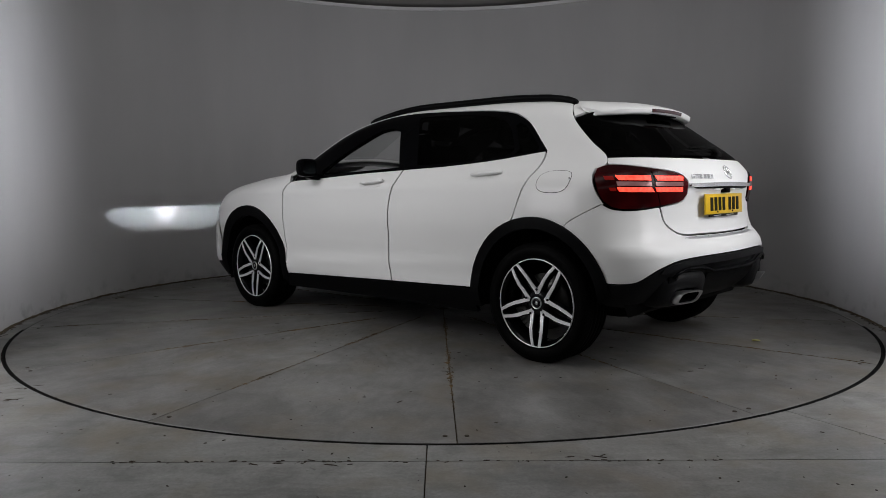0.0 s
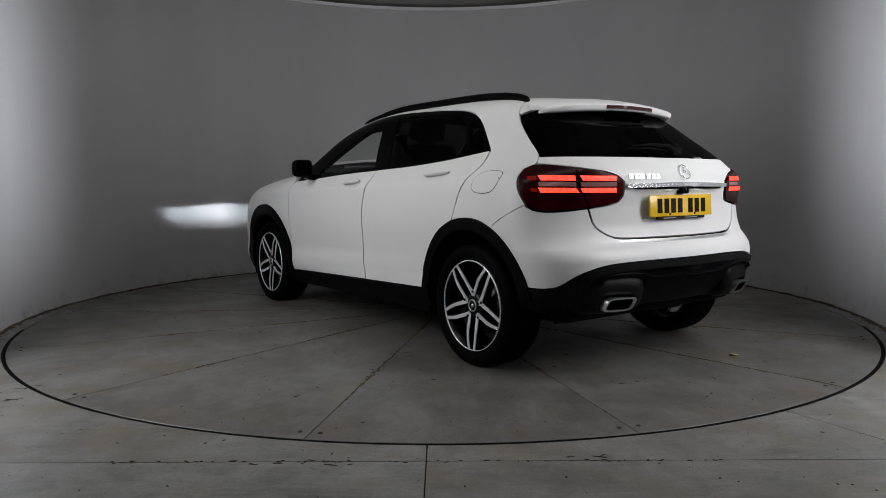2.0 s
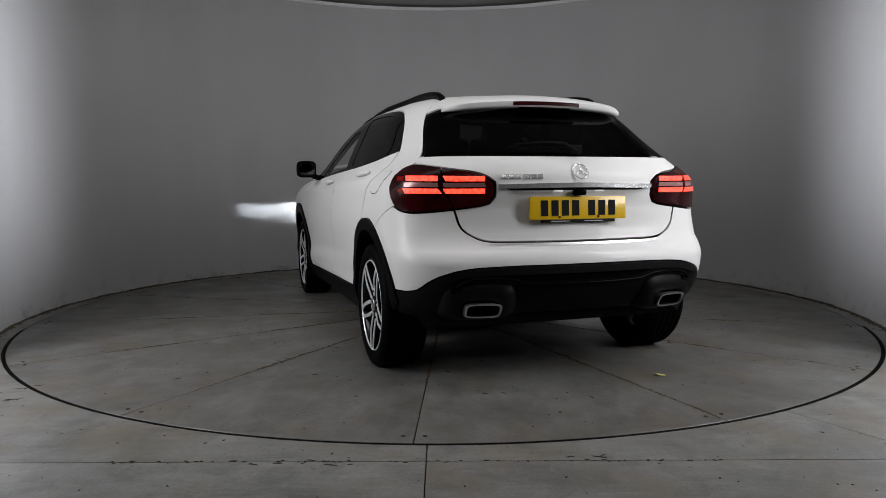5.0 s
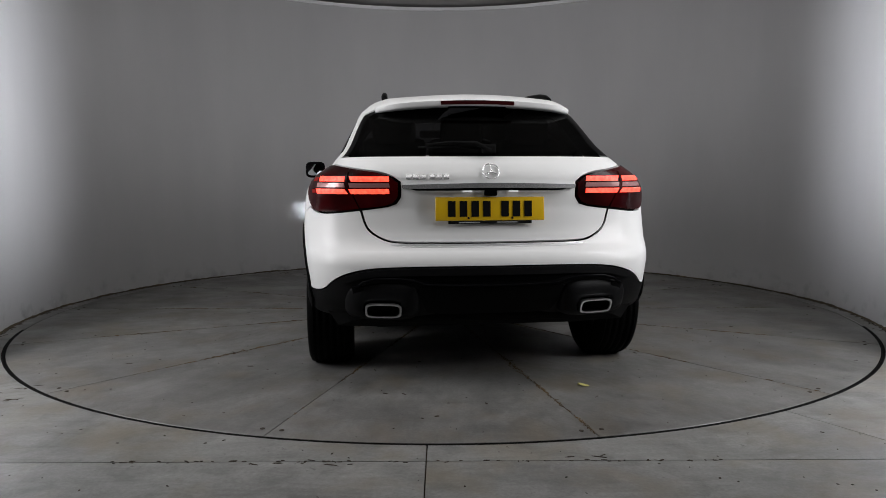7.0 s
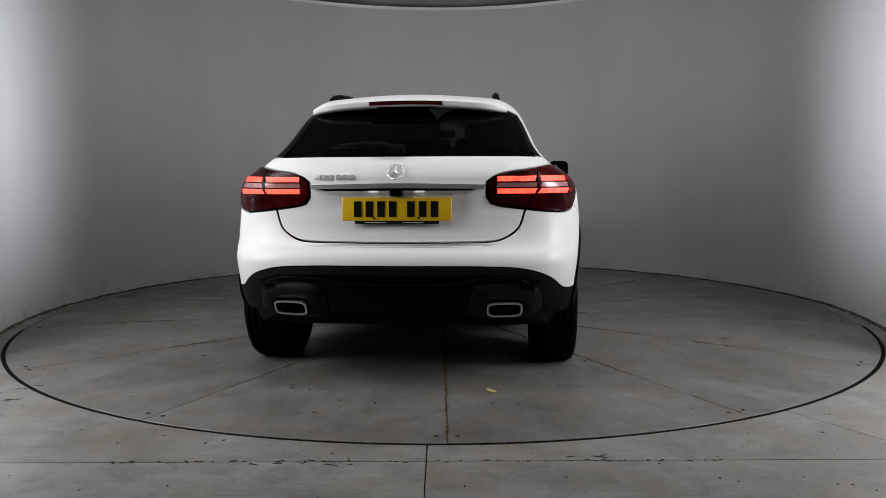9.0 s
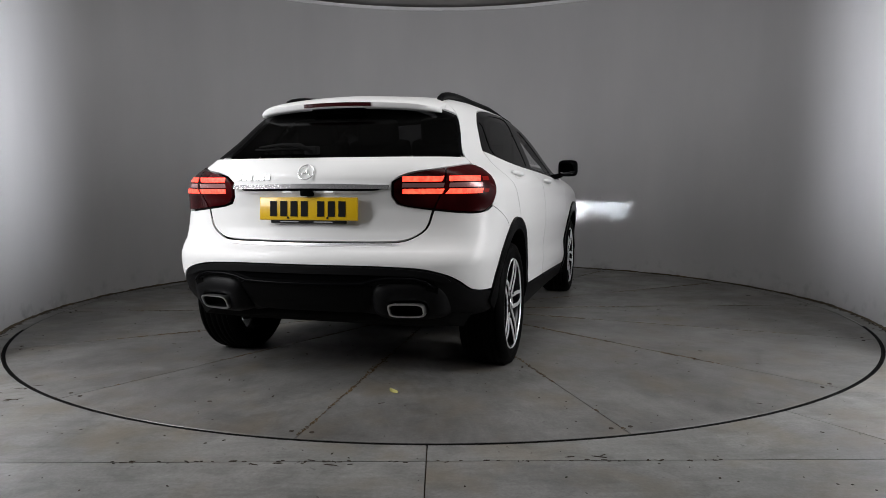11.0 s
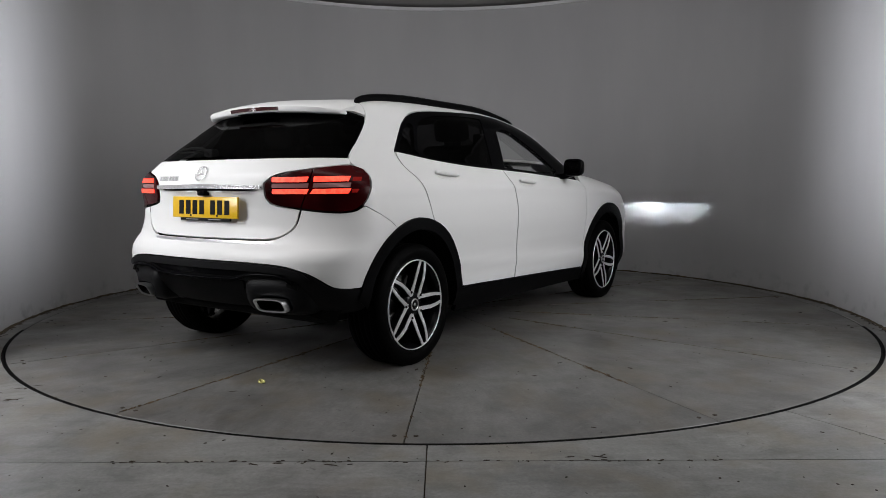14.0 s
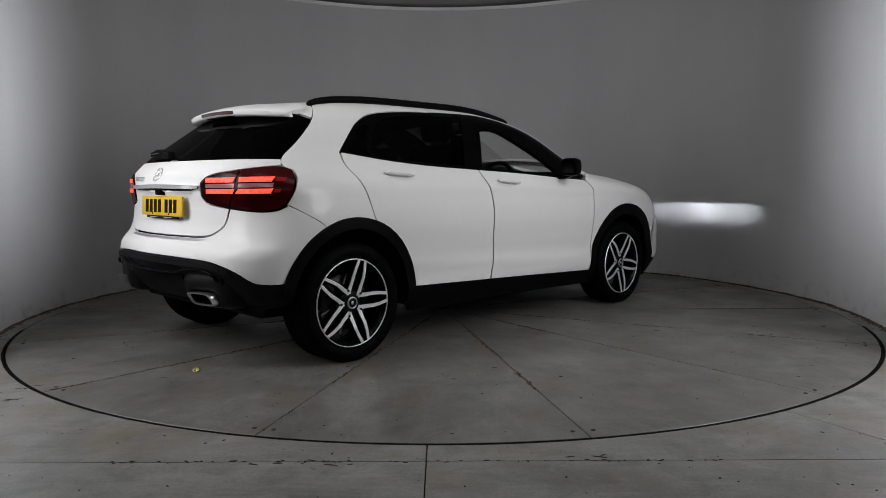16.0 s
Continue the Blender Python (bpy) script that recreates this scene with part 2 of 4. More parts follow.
def build_table():
    """Turntable: fourteen cast sectors over a dark base, with dirt in the radial joints."""
    bm = bmesh.new()
    n = 168
    loops = []
    for r, z in ((0.02, -0.010), (1.5, -0.010), (TABLE_R - 0.002, -0.010), (TABLE_R - 0.002, -0.10)):
        loops.append([(r * math.cos(2 * math.pi * i / n), r * math.sin(2 * math.pi * i / n), z) for i in range(n)])
    ring(bm, loops, cap=True)
    bmesh.ops.recalc_face_normals(bm, faces=bm.faces)
    table = part("turntable", bm, DIRT, smooth=False)
    tagged(table, "round worn concrete turntable with radial joints", "turntable", kind="structure")
    edge = arc_wall("table_edge", TABLE_R - 0.001, TABLE_R + 0.004, -0.09, -0.0015, 0, 360, RUBBER_SEAL, 256, "thin black edge of the turntable")
    edge.parent = table
    for key in ("kind", "category"):
        del edge[key]
    step, g = 360 / 14, 0.0028
    bm = bmesh.new()
    rows = []
    for r in (0.05, 0.4, 0.9, 1.4, 1.9, 2.4, TABLE_R - 0.003, TABLE_R):
        half = radians(step / 2) - math.asin(min(0.9, g / r))
        rows.append([(r * math.cos(-half + 2 * half * i / 14), r * math.sin(-half + 2 * half * i / 14), 0.0 if r < TABLE_R else -0.003) for i in range(15)])
    top = ring(bm, rows, closed=False)
    for e in [e for e in bm.edges if e.is_boundary]:
        r = bmesh.ops.extrude_edge_only(bm, edges=[e])
        bmesh.ops.translate(bm, verts=[v for v in r["geom"] if isinstance(v, bmesh.types.BMVert)], vec=(0, 0, -0.009))
    bmesh.ops.remove_doubles(bm, verts=bm.verts, dist=1e-6)
    bmesh.ops.recalc_face_normals(bm, faces=bm.faces)
    first = part("table_slab", bm, TABLE, table, smooth=False)
    if sum(p.normal.z for p in first.data.polygons) < 0:
        first.data.flip_normals()
    first.rotation_euler = (0, 0, radians(82.2 + step / 2))
    for k in range(1, 14):
        o = first.copy()
        scene.collection.objects.link(o)
        o.rotation_euler = (0, 0, radians(82.2 + step * (k + 0.5)))
    # paired dark fixing plugs beside each joint at the rim
    plug = None
    for k in range(14):
        for off in (-0.045, 0.040):
            a = radians(82.2 + step * k) + off / 2.86
            if plug is None:
                bm = bmesh.new()
                bmesh.ops.create_circle(bm, cap_ends=True, segments=10, radius=0.010)
                r = bmesh.ops.extrude_face_region(bm, geom=bm.faces[:])
                bmesh.ops.translate(bm, verts=[v for v in r["geom"] if isinstance(v, bmesh.types.BMVert)], vec=(0, 0, 0.0025))
                bmesh.ops.recalc_face_normals(bm, faces=bm.faces)
                plug = part("fixing_plug", bm, LITTER, table, smooth=False)
                o = plug
            else:
                o = plug.copy()
                scene.collection.objects.link(o)
            o.location = (2.86 * math.cos(a), 2.86 * math.sin(a), -0.0005)
    # dirt that has gathered along stretches of the joints
    rng = random.Random(4)
    for k in range(14):
        a = radians(82.2 + step * k)
        bm = bmesh.new()
        for _ in range(520):
            r = 0.4 + 2.5 * rng.random()
            # thick in some stretches and bare in others, thinning out towards the rim
            thick = noise.noise(Vector((r * 2.6, k * 7.3, 0.5))) + 0.45 - 0.30 * max(0.0, r - 1.7)
            if rng.random() > thick * 1.5:
                continue
            w = rng.uniform(0.002, 0.005 + 0.009 * max(0.0, thick))
            off = rng.gauss(0, 0.002 + 0.007 * max(0.0, thick))
            c = (r * math.cos(a) - off * math.sin(a), r * math.sin(a) + off * math.cos(a))
            add_flake(bm, c[0], c[1], 0.0, rng.uniform(0.006, 0.034), w, a + rng.gauss(0, 0.35), rng)
        d = part("joint_dirt", bm, JOINT_SOIL, table, smooth=False)
        tagged(d, "brown dirt along a joint", kind="stuff")
    return table


def add_flake(bm, x, y, z, length, width, angle, rng):
    """A thin curled crumb lying flat."""
    c, s = math.cos(angle), math.sin(angle)
    pts = []
    for k in range(6):
        t = 2 * math.pi * k / 6
        u, v = length / 2 * math.cos(t) * rng.uniform(0.7, 1.1), width / 2 * math.sin(t) * rng.uniform(0.6, 1.2)
        pts.append((x + u * c - v * s, y + u * s + v * c))
    lo = [bm.verts.new((a, b, z + 0.0004)) for a, b in pts]
    h = rng.uniform(0.001, 0.003)
    hi = [bm.verts.new((x + (a - x) * 0.8, y + (b - y) * 0.8, z + h)) for a, b in pts]
    bm.faces.new(hi)
    for k in range(6):
        bm.faces.new((lo[k], lo[(k + 1) % 6], hi[(k + 1) % 6], hi[k]))


def build_litter():
    """Crumbs and dry bits: one lot rides on the turntable, one lies on the floor, one along the wall's foot."""
    rng = random.Random(11)
    bm = bmesh.new()
    for _ in range(420):
        r, a = 2.9 * rng.random() ** 0.5, rng.random() * 2 * math.pi
        big = rng.random() < 0.10
        add_flake(bm, r * math.cos(a), r * math.sin(a), 0.0, rng.uniform(0.02, 0.05) if big else rng.uniform(0.004, 0.016), rng.uniform(0.008, 0.018) if big else rng.uniform(0.003, 0.009), rng.random() * 6.3, rng)
    ride = tagged(part("floor_litter", bm, LITTER, smooth=False), "small dry brown crumbs scattered on concrete", "litter", kind="stuff")
    bm = bmesh.new()
    for _ in range(240):
        x, y = rng.uniform(-2.2, 2.2), rng.uniform(-4.2, -2.4)
        if math.hypot(x, y) > TABLE_R + 0.05:
            add_flake(bm, x, y, 0.0, rng.uniform(0.004, 0.018), rng.uniform(0.003, 0.010), rng.random() * 6.3, rng)
    for _ in range(60):
        add_flake(bm, rng.uniform(-1.2, 1.0), -3.112 + rng.gauss(0, 0.006), 0.0, rng.uniform(0.008, 0.03), rng.uniform(0.004, 0.010), rng.gauss(0, 0.3), rng)
    tagged(part("floor_litter", bm, LITTER, smooth=False), "small dry brown crumbs scattered on concrete", "litter", kind="stuff")
    # dried mud smears on the fixed floor beside the turntable
    bm = bmesh.new()
    for x, y, spread, count in ((-2.20, -2.25, 0.10, 9), (-2.05, -2.18, 0.06, 6), (-1.92, -2.36, 0.08, 6), (-0.40, -3.13, 0.06, 8), (-0.62, -3.12, 0.05, 4), (0.55, -3.09, 0.04, 3), (1.78, -3.07, 0.05, 3)):
        for _ in range(count):
            add_flake(bm, x + rng.gauss(0, spread), y + rng.gauss(0, 0.02), 0.0, rng.uniform(0.015, 0.060), rng.uniform(0.004, 0.014), rng.gauss(0, 0.35), rng)
    tagged(part("mud_smears", bm, LITTER, smooth=False), "dried dark mud smears on the concrete", "dirt", kind="stuff")
    bm = bmesh.new()
    for _ in range(2600):
        a = radians(rng.uniform(-33, 213))
        r = WALL_R - abs(rng.gauss(0, 0.018)) - 0.004
        add_flake(bm, r * math.cos(a), r * math.sin(a), 0.0, rng.uniform(0.01, 0.05), rng.uniform(0.005, 0.016), a + math.pi / 2 + rng.gauss(0, 0.5), rng)
    tagged(part("wall_foot_litter", bm, LITTER, smooth=False), "brown dust and dead leaves along the wall's foot", "litter", kind="stuff")
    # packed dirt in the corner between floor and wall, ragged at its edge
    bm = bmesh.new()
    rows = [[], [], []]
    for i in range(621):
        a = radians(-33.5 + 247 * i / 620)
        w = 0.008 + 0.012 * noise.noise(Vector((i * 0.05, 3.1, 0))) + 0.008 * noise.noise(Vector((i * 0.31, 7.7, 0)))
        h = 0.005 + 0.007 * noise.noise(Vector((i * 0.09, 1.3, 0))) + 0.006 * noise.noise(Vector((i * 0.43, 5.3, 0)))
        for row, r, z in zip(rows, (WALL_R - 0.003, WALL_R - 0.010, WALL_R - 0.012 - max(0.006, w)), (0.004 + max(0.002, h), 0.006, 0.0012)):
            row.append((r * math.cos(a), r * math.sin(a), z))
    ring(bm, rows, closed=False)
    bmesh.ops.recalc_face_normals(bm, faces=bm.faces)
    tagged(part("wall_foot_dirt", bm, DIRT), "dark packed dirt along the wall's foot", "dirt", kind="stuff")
    # one pale yellow leaf, in two curled halves
    bm = bmesh.new()
    for s in (-1, 1):
        rows = []
        for i in range(7):
            t = i / 6
            w = 0.018 * math.sin(math.pi * min(1, 0.08 + 0.9 * t)) ** 0.8
            rows.append([(-0.028 + 0.056 * t, 0.0, 0.002), (-0.028 + 0.056 * t, s * w * 0.6, 0.006 + 0.004 * t), (-0.028 + 0.056 * t, s * w, 0.003 + 0.010 * t * t)])
        ring(bm, rows, closed=False)
    bmesh.ops.remove_doubles(bm, verts=bm.verts, dist=1e-5)
    leaf = tagged(part("fallen_leaf", bm, LEAF), "small curled pale yellow leaf lying on the turntable", "leaf")
    return ride, leaf


build_room()
turntable = build_table()
table_litter, yellow_leaf = build_litter()


# ---- the car's form ----
def curve(xs, ys):
    """A smooth curve through a few design points (monotone cubic)."""
    xs, ys = np.array(xs, float), np.array(ys, float)
    h, d = np.diff(xs), np.diff(ys) / np.diff(xs)
    m = np.concatenate([[d[0]], (d[:-1] * h[1:] + d[1:] * h[:-1]) / (h[:-1] + h[1:]), [d[-1]]])
    for i in range(len(d)):
        if d[i] == 0:
            m[i] = m[i + 1] = 0
    m[1:-1] = np.where(d[:-1] * d[1:] <= 0, 0, m[1:-1])

    def f(x):
        x = np.clip(x, xs[0], xs[-1])
        k = np.clip(np.searchsorted(xs, x) - 1, 0, len(h) - 1)
        t = (x - xs[k]) / h[k]
        return (ys[k] * (2 * t**3 - 3 * t**2 + 1) + h[k] * m[k] * (t**3 - 2 * t**2 + t)
                + ys[k + 1] * (-2 * t**3 + 3 * t**2) + h[k] * m[k + 1] * (t**3 - t**2))
    return f


# half width by height, its taper along the car, and the outlines seen from the side
HALF = curve([0.15, 0.28, 0.36, 0.48, 0.60, 0.75, 0.88, 0.96, 1.01, 1.06, 1.15, 1.30, 1.40, 1.52], [0.80, 0.850, 0.872, 0.866, 0.879, 0.892, 0.884, 0.868, 0.838, 0.800, 0.752, 0.671, 0.615, 0.52])
LOW_TAPER = curve([-2.2, -1.9, -1.5, -1.0, 0.0, 0.8, 1.4, 1.8, 2.3], [0.95, 0.985, 1.004, 1.003, 0.995, 1.0, 1.01, 0.995, 0.93])
HIGH_TAPER = curve([-2.2, -1.8, -1.4, -0.9, -0.2, 0.4, 0.9, 1.6], [0.81, 0.855, 0.908, 0.968, 1.0, 0.995, 0.975, 0.945])
TOP = curve([-2.2, -1.86, -1.6, -1.3, -1.0, -0.6, -0.2, 0.15, 0.5, 0.9, 1.02, 1.4, 1.8, 2.05, 2.2, 2.3], [1.27, 1.365, 1.425, 1.470, 1.491, 1.498, 1.498, 1.476, 1.396, 1.192, 1.138, 1.078, 1.005, 0.93, 0.84, 0.74])
REAR = curve([0.2, 0.30, 0.40, 0.50, 0.58, 0.645, 0.69, 0.74, 0.85, 0.95, 1.02, 1.06, 1.12, 1.25, 1.38, 1.5], [-1.78, -1.905, -2.030, -2.092, -2.10, -2.085, -2.046, -2.030, -2.026, -2.04, -2.035, -2.010, -1.955, -1.775, -1.59, -1.42])
FRONT = curve([0.2, 0.35, 0.5, 0.7, 0.9, 1.1], [2.16, 2.295, 2.315, 2.235, 2.095, 1.95])


def smax(a, b, k):
    h = np.maximum(k - np.abs(a - b), 0) / k
    return np.maximum(a, b) + h * h * k / 4


def hull(p):
    """Below zero inside the car's outer skin."""
    x, y, z = p[..., 0], np.abs(p[..., 1]), p[..., 2]
    blend = np.clip((z - 0.95) / 0.25, 0, 1)
    blend = blend * blend * (3 - 2 * blend)
    taper = LOW_TAPER(x) * (1 - blend) + HIGH_TAPER(x) * blend
    # soft crease low on the doors, rising to the rear, and a faint shoulder line through the handles
    low = 0.010 * np.exp(-((z - 0.455 + 0.055 * x) / 0.050) ** 2) * np.clip((1.15 - np.abs(x + 0.05)) / 0.35, 0, 1)
    high = 0.006 * np.exp(-((z - 0.955 + 0.035 * x) / 0.035) ** 2)
    side = y - HALF(z) * taper - low - high
    rear = REAR(z) + (0.20 + 0.065 * np.clip((z - 0.60) / 0.25, 0, 1)) * y * y - x
    front = x - (FRONT(z) - 0.195 * y * y)
    top = z - (TOP(x) - 0.12 * y * y)
    f = smax(side, rear, 0.24)
    f = smax(f, front, 0.26)
    return smax(f, top, 0.10)


def skin(o, d, far=3.0):
    """Where rays from inside the car leave its skin."""
    lo, hi = np.zeros(len(o)), np.full(len(o), far)
    for _ in range(34):
        mid = (lo + hi) / 2
        inside = hull(o + d * mid[:, None]) < 0
        lo, hi = np.where(inside, mid, lo), np.where(inside, hi, mid)
    return o + d * ((lo + hi) / 2)[:, None]


def skin_normal(p):
    e = 2e-3
    g = np.stack([hull(p + e * a) - hull(p - e * a) for a in np.eye(3)], -1)
    return g / np.maximum(np.linalg.norm(g, axis=-1, keepdims=True), 1e-9)


# ---- materials of the car ----
def glass(name, tint, sheen=0.55):
    """Thin tinted glass: clear shade plus a mirror-like sheen that grows towards grazing angles."""
    m, n, l, b = mat(name)
    n.remove(b)
    t, g, x, f = n.new("ShaderNodeBsdfTransparent"), n.new("ShaderNodeBsdfGlossy"), n.new("ShaderNodeMixShader"), n.new("ShaderNodeLayerWeight")
    t.inputs["Color"].default_value = (*tint, 1)
    g.inputs["Roughness"].default_value = 0.02
    f.inputs["Blend"].default_value = 0.5
    p, k = n.new("ShaderNodeMath"), n.new("ShaderNodeMath")
    p.operation, k.operation = "POWER", "MULTIPLY_ADD"
    p.inputs[1].default_value, k.inputs[1].default_value, k.inputs[2].default_value = 5.0, sheen, 0.008
    l.new(f.outputs["Facing"], p.inputs[0])
    l.new(p.outputs[0], k.inputs[0])
    l.new(k.outputs[0], x.inputs["Fac"])
    l.new(t.outputs["BSDF"], x.inputs[1])
    l.new(g.outputs["BSDF"], x.inputs[2])
    l.new(x.outputs["Shader"], n["Material Output"].inputs["Surface"])
    return m


def lens_red():
    """Dark red lamp plastic with fine vertical ribs under a clear coat."""
    m = plain("red_lens", (0.20, 0.006, 0.010), 0.22, spec=0.10)
    n, l, b = m.node_tree.nodes, m.node_tree.links, m.node_tree.nodes["Principled BSDF"]
    co = n.new("ShaderNodeTexCoord").outputs["Object"]
    w = n.new("ShaderNodeTexNoise")
    w.inputs["Scale"].default_value, w.inputs["Detail"].default_value = 5, 2
    l.new(co, w.inputs["Vector"])
    c = ramp(n, l, w.outputs["Fac"], [(0.35, (0.008, 0.0005, 0.0008)), (0.65, (0.040, 0.0014, 0.0022))])
    l.new(c, b.inputs["Base Color"])
    return m


def led(name, colour, power):
    """Ribbed glowing light bar."""
    m, n, l, b = mat(name)
    co = n.new("ShaderNodeTexCoord").outputs["Object"]
    w = n.new("ShaderNodeTexNoise")
    w.inputs["Scale"].default_value, w.inputs["Detail"].default_value = 55, 2
    l.new(co, w.inputs["Vector"])
    c = ramp(n, l, w.outputs["Fac"], [(0.35, tuple(k * 0.45 for k in colour)), (0.65, colour)])
    b.inputs["Base Color"].default_value = (0.3, 0.01, 0.01, 1)
    l.new(c, b.inputs["Emission Color"])
    b.inputs["Emission Strength"].default_value = power
    return m


BLACK_TRIM = plain("black_plastic", (0.0020, 0.0020, 0.0023), 0.44, spec=0.05, grain=0.15, scale=500)
BUMPER_BLACK = plain("black_bumper_plastic", (0.0042, 0.0042, 0.0047), 0.46, spec=0.10, grain=0.2, scale=500)
GLOSS_BLACK = plain("gloss_black", (0.002, 0.002, 0.0024), 0.20, spec=0.022)
DARK = plain("dark_inside", (0.004, 0.004, 0.004), 0.9, spec=0.1)
CABIN = plain("black_cabin_cloth", (0.006, 0.006, 0.0065), 0.9, spec=0.1)
TYRE = plain("tyre_rubber", (0.0016, 0.0016, 0.0016), 0.55, spec=0.03, grain=0.3, scale=300)
RIM_BLACK = plain("rim_black", (0.003, 0.003, 0.0035), 0.25, spec=0.15)
RIM_SILVER = plain("machined_alloy", (0.82, 0.82, 0.83), 0.38, metal=0.6, grain=0.1, scale=900)
CHROME = plain("chrome", (0.84, 0.84, 0.85), 0.26, metal=0.85)
SATIN = plain("satin_steel", (0.60, 0.60, 0.61), 0.32, metal=1.0)
DISC = plain("brake_steel", (0.09, 0.088, 0.085), 0.45, metal=1.0)
YELLOW = plain("plate_yellow", (0.66, 0.41, 0.008), 0.30, coat=0.5)
INK = plain("plate_black", (0.004, 0.004, 0.004), 0.5, spec=0.1)
GREYINK = plain("grey_print", (0.35, 0.35, 0.35), 0.5)
RED_LENS = lens_red()
RED_BAR = led("tail_light_bar", (1.0, 0.055, 0.028), 3.4)
CLEAR_BAR = plain("clear_lens_strip", (0.32, 0.16, 0.16), 0.25, metal=0.3, coat=0.2)
BRAKE = plain("high_brake_lens", (0.028, 0.0025, 0.003), 0.15, coat=1.0)
CLEAR_GLASS = glass("clear_glass", (0.86, 0.87, 0.865))
PRIVACY_GLASS = glass("privacy_glass", (0.034, 0.034, 0.036))
LAMP_GLASS = glass("lamp_glass", (0.95, 0.95, 0.95))
HEADLIGHT = plain("headlight_source", (0.9, 0.9, 0.9), 0.4, glow=(0.86, 0.93, 1.0), power=80000.0)
HEADLIGHT_HOT = plain("main_beam_source", (0.9, 0.9, 0.9), 0.4, glow=(0.90, 0.95, 1.0), power=480000.0)
RED_DIM = plain("dim_red_marker", (0.03, 0.001, 0.001), 0.4, spec=0.05, glow=(1.0, 0.03, 0.02), power=0.16)
PLATE_LIGHT = plain("plate_light", (0.9, 0.9, 0.9), 0.4, glow=(0.95, 0.97, 1.0), power=0.5)
MIRROR = plain("mirror_glass", (0.30, 0.31, 0.32), 0.02, metal=1.0)

# ---- panels that lie on the car's skin ----
XC, ZC = -0.9, 0.75      # axis of the wrap-round rear panels; height from which side panels fan out


def S(x, z):
    """A point of the flank at a length and a height."""
    return skin(np.array([[x, 0.0, z]]), np.array([[0.0, 1.0, 0.0]]))[0]


def A(x, deg):
    """A point of the upper body at a length and a fan angle."""
    a = radians(deg)
    return skin(np.array([[x, 0.0, ZC]]), np.array([[0.0, math.cos(a), math.sin(a)]]))[0]


def R(deg, z):
    """A point of the tail at a bearing and a height."""
    a = radians(deg)
    return skin(np.array([[XC, 0.0, z]]), np.array([[-math.cos(a), math.sin(a), 0.0]]))[0]


def to_uv(p, kind):
    if kind == "fan":
        return (p[0], 0.85 * math.atan2(p[2] - ZC, p[1]))
    if kind == "rear":
        return (1.1 * math.atan2(p[1], XC - p[0]), p[2])
    return (1.1 * math.atan2(p[1], p[0] - 1.1), p[2])


def from_uv(uv, kind):
    u, v = uv[:, 0], uv[:, 1]
    z0 = np.zeros(len(u))
    if kind == "fan":
        return skin(np.stack([u, z0, z0 + ZC], 1), np.stack([z0, np.cos(v / 0.85), np.sin(v / 0.85)], 1))
    if kind == "rear":
        return skin(np.stack([z0 + XC, z0, v], 1), np.stack([-np.cos(u / 1.1), np.sin(u / 1.1), z0], 1))
    return skin(np.stack([z0 + 1.1, z0, v], 1), np.stack([np.cos(u / 1.1), np.sin(u / 1.1), z0], 1))


def smooth_outline(pts, step=0.022):
    """Round a closed outline through its points; sharp turns stay sharp."""
    p = [np.array(q, float) for q in pts]
    n = len(p)
    sharp = []
    for i in range(n):
        a, b = p[i] - p[i - 1], p[(i + 1) % n] - p[i]
        c = a @ b / (np.linalg.norm(a) * np.linalg.norm(b) + 1e-12)
        sharp.append(c < 0.62)
    out = []
    for i in range(n):
        j = (i + 1) % n
        a, b = p[i], p[j]
        seg = np.linalg.norm(b - a)
        ta = (b - a) if sharp[i] else (b - p[i - 1]) * seg / (np.linalg.norm(a - p[i - 1]) + seg)
        tb = (b - a) if sharp[j] else (p[(j + 1) % n] - a) * seg / (np.linalg.norm(p[(j + 1) % n] - b) + seg)
        k = max(1, int(seg / step))
        for s in range(k):
            t = s / k
            out.append(a * (2 * t**3 - 3 * t**2 + 1) + ta * (t**3 - 2 * t**2 + t) + b * (-2 * t**3 + 3 * t**2) + tb * (t**3 - t**2))
    return np.array(out)


def shrink(poly, gap):
    """Move a closed outline inwards."""
    area = 0.5 * np.sum(poly[:, 0] * np.roll(poly[:, 1], -1) - poly[:, 1] * np.roll(poly[:, 0], -1))
    a, b = poly - np.roll(poly, 1, 0), np.roll(poly, -1, 0) - poly
    na = np.stack([-a[:, 1], a[:, 0]], 1) / (np.linalg.norm(a, axis=1)[:, None] + 1e-12)
    nb = np.stack([-b[:, 1], b[:, 0]], 1) / (np.linalg.norm(b, axis=1)[:, None] + 1e-12)
    m = na + nb
    m = m / np.maximum((m * m).sum(1)[:, None] / 2, 0.5)
    return poly + m * gap * (1 if area > 0 else -1)


def inside(poly, q):
    x, y = q[:, 0], q[:, 1]
    r = np.zeros(len(q), bool)
    for a, b in zip(poly, np.roll(poly, -1, 0)):
        hit = ((a[1] > y) != (b[1] > y)) & (x < (b[0] - a[0]) * (y - a[1]) / (b[1] - a[1] + 1e-15) + a[0])
        r ^= hit
    return r


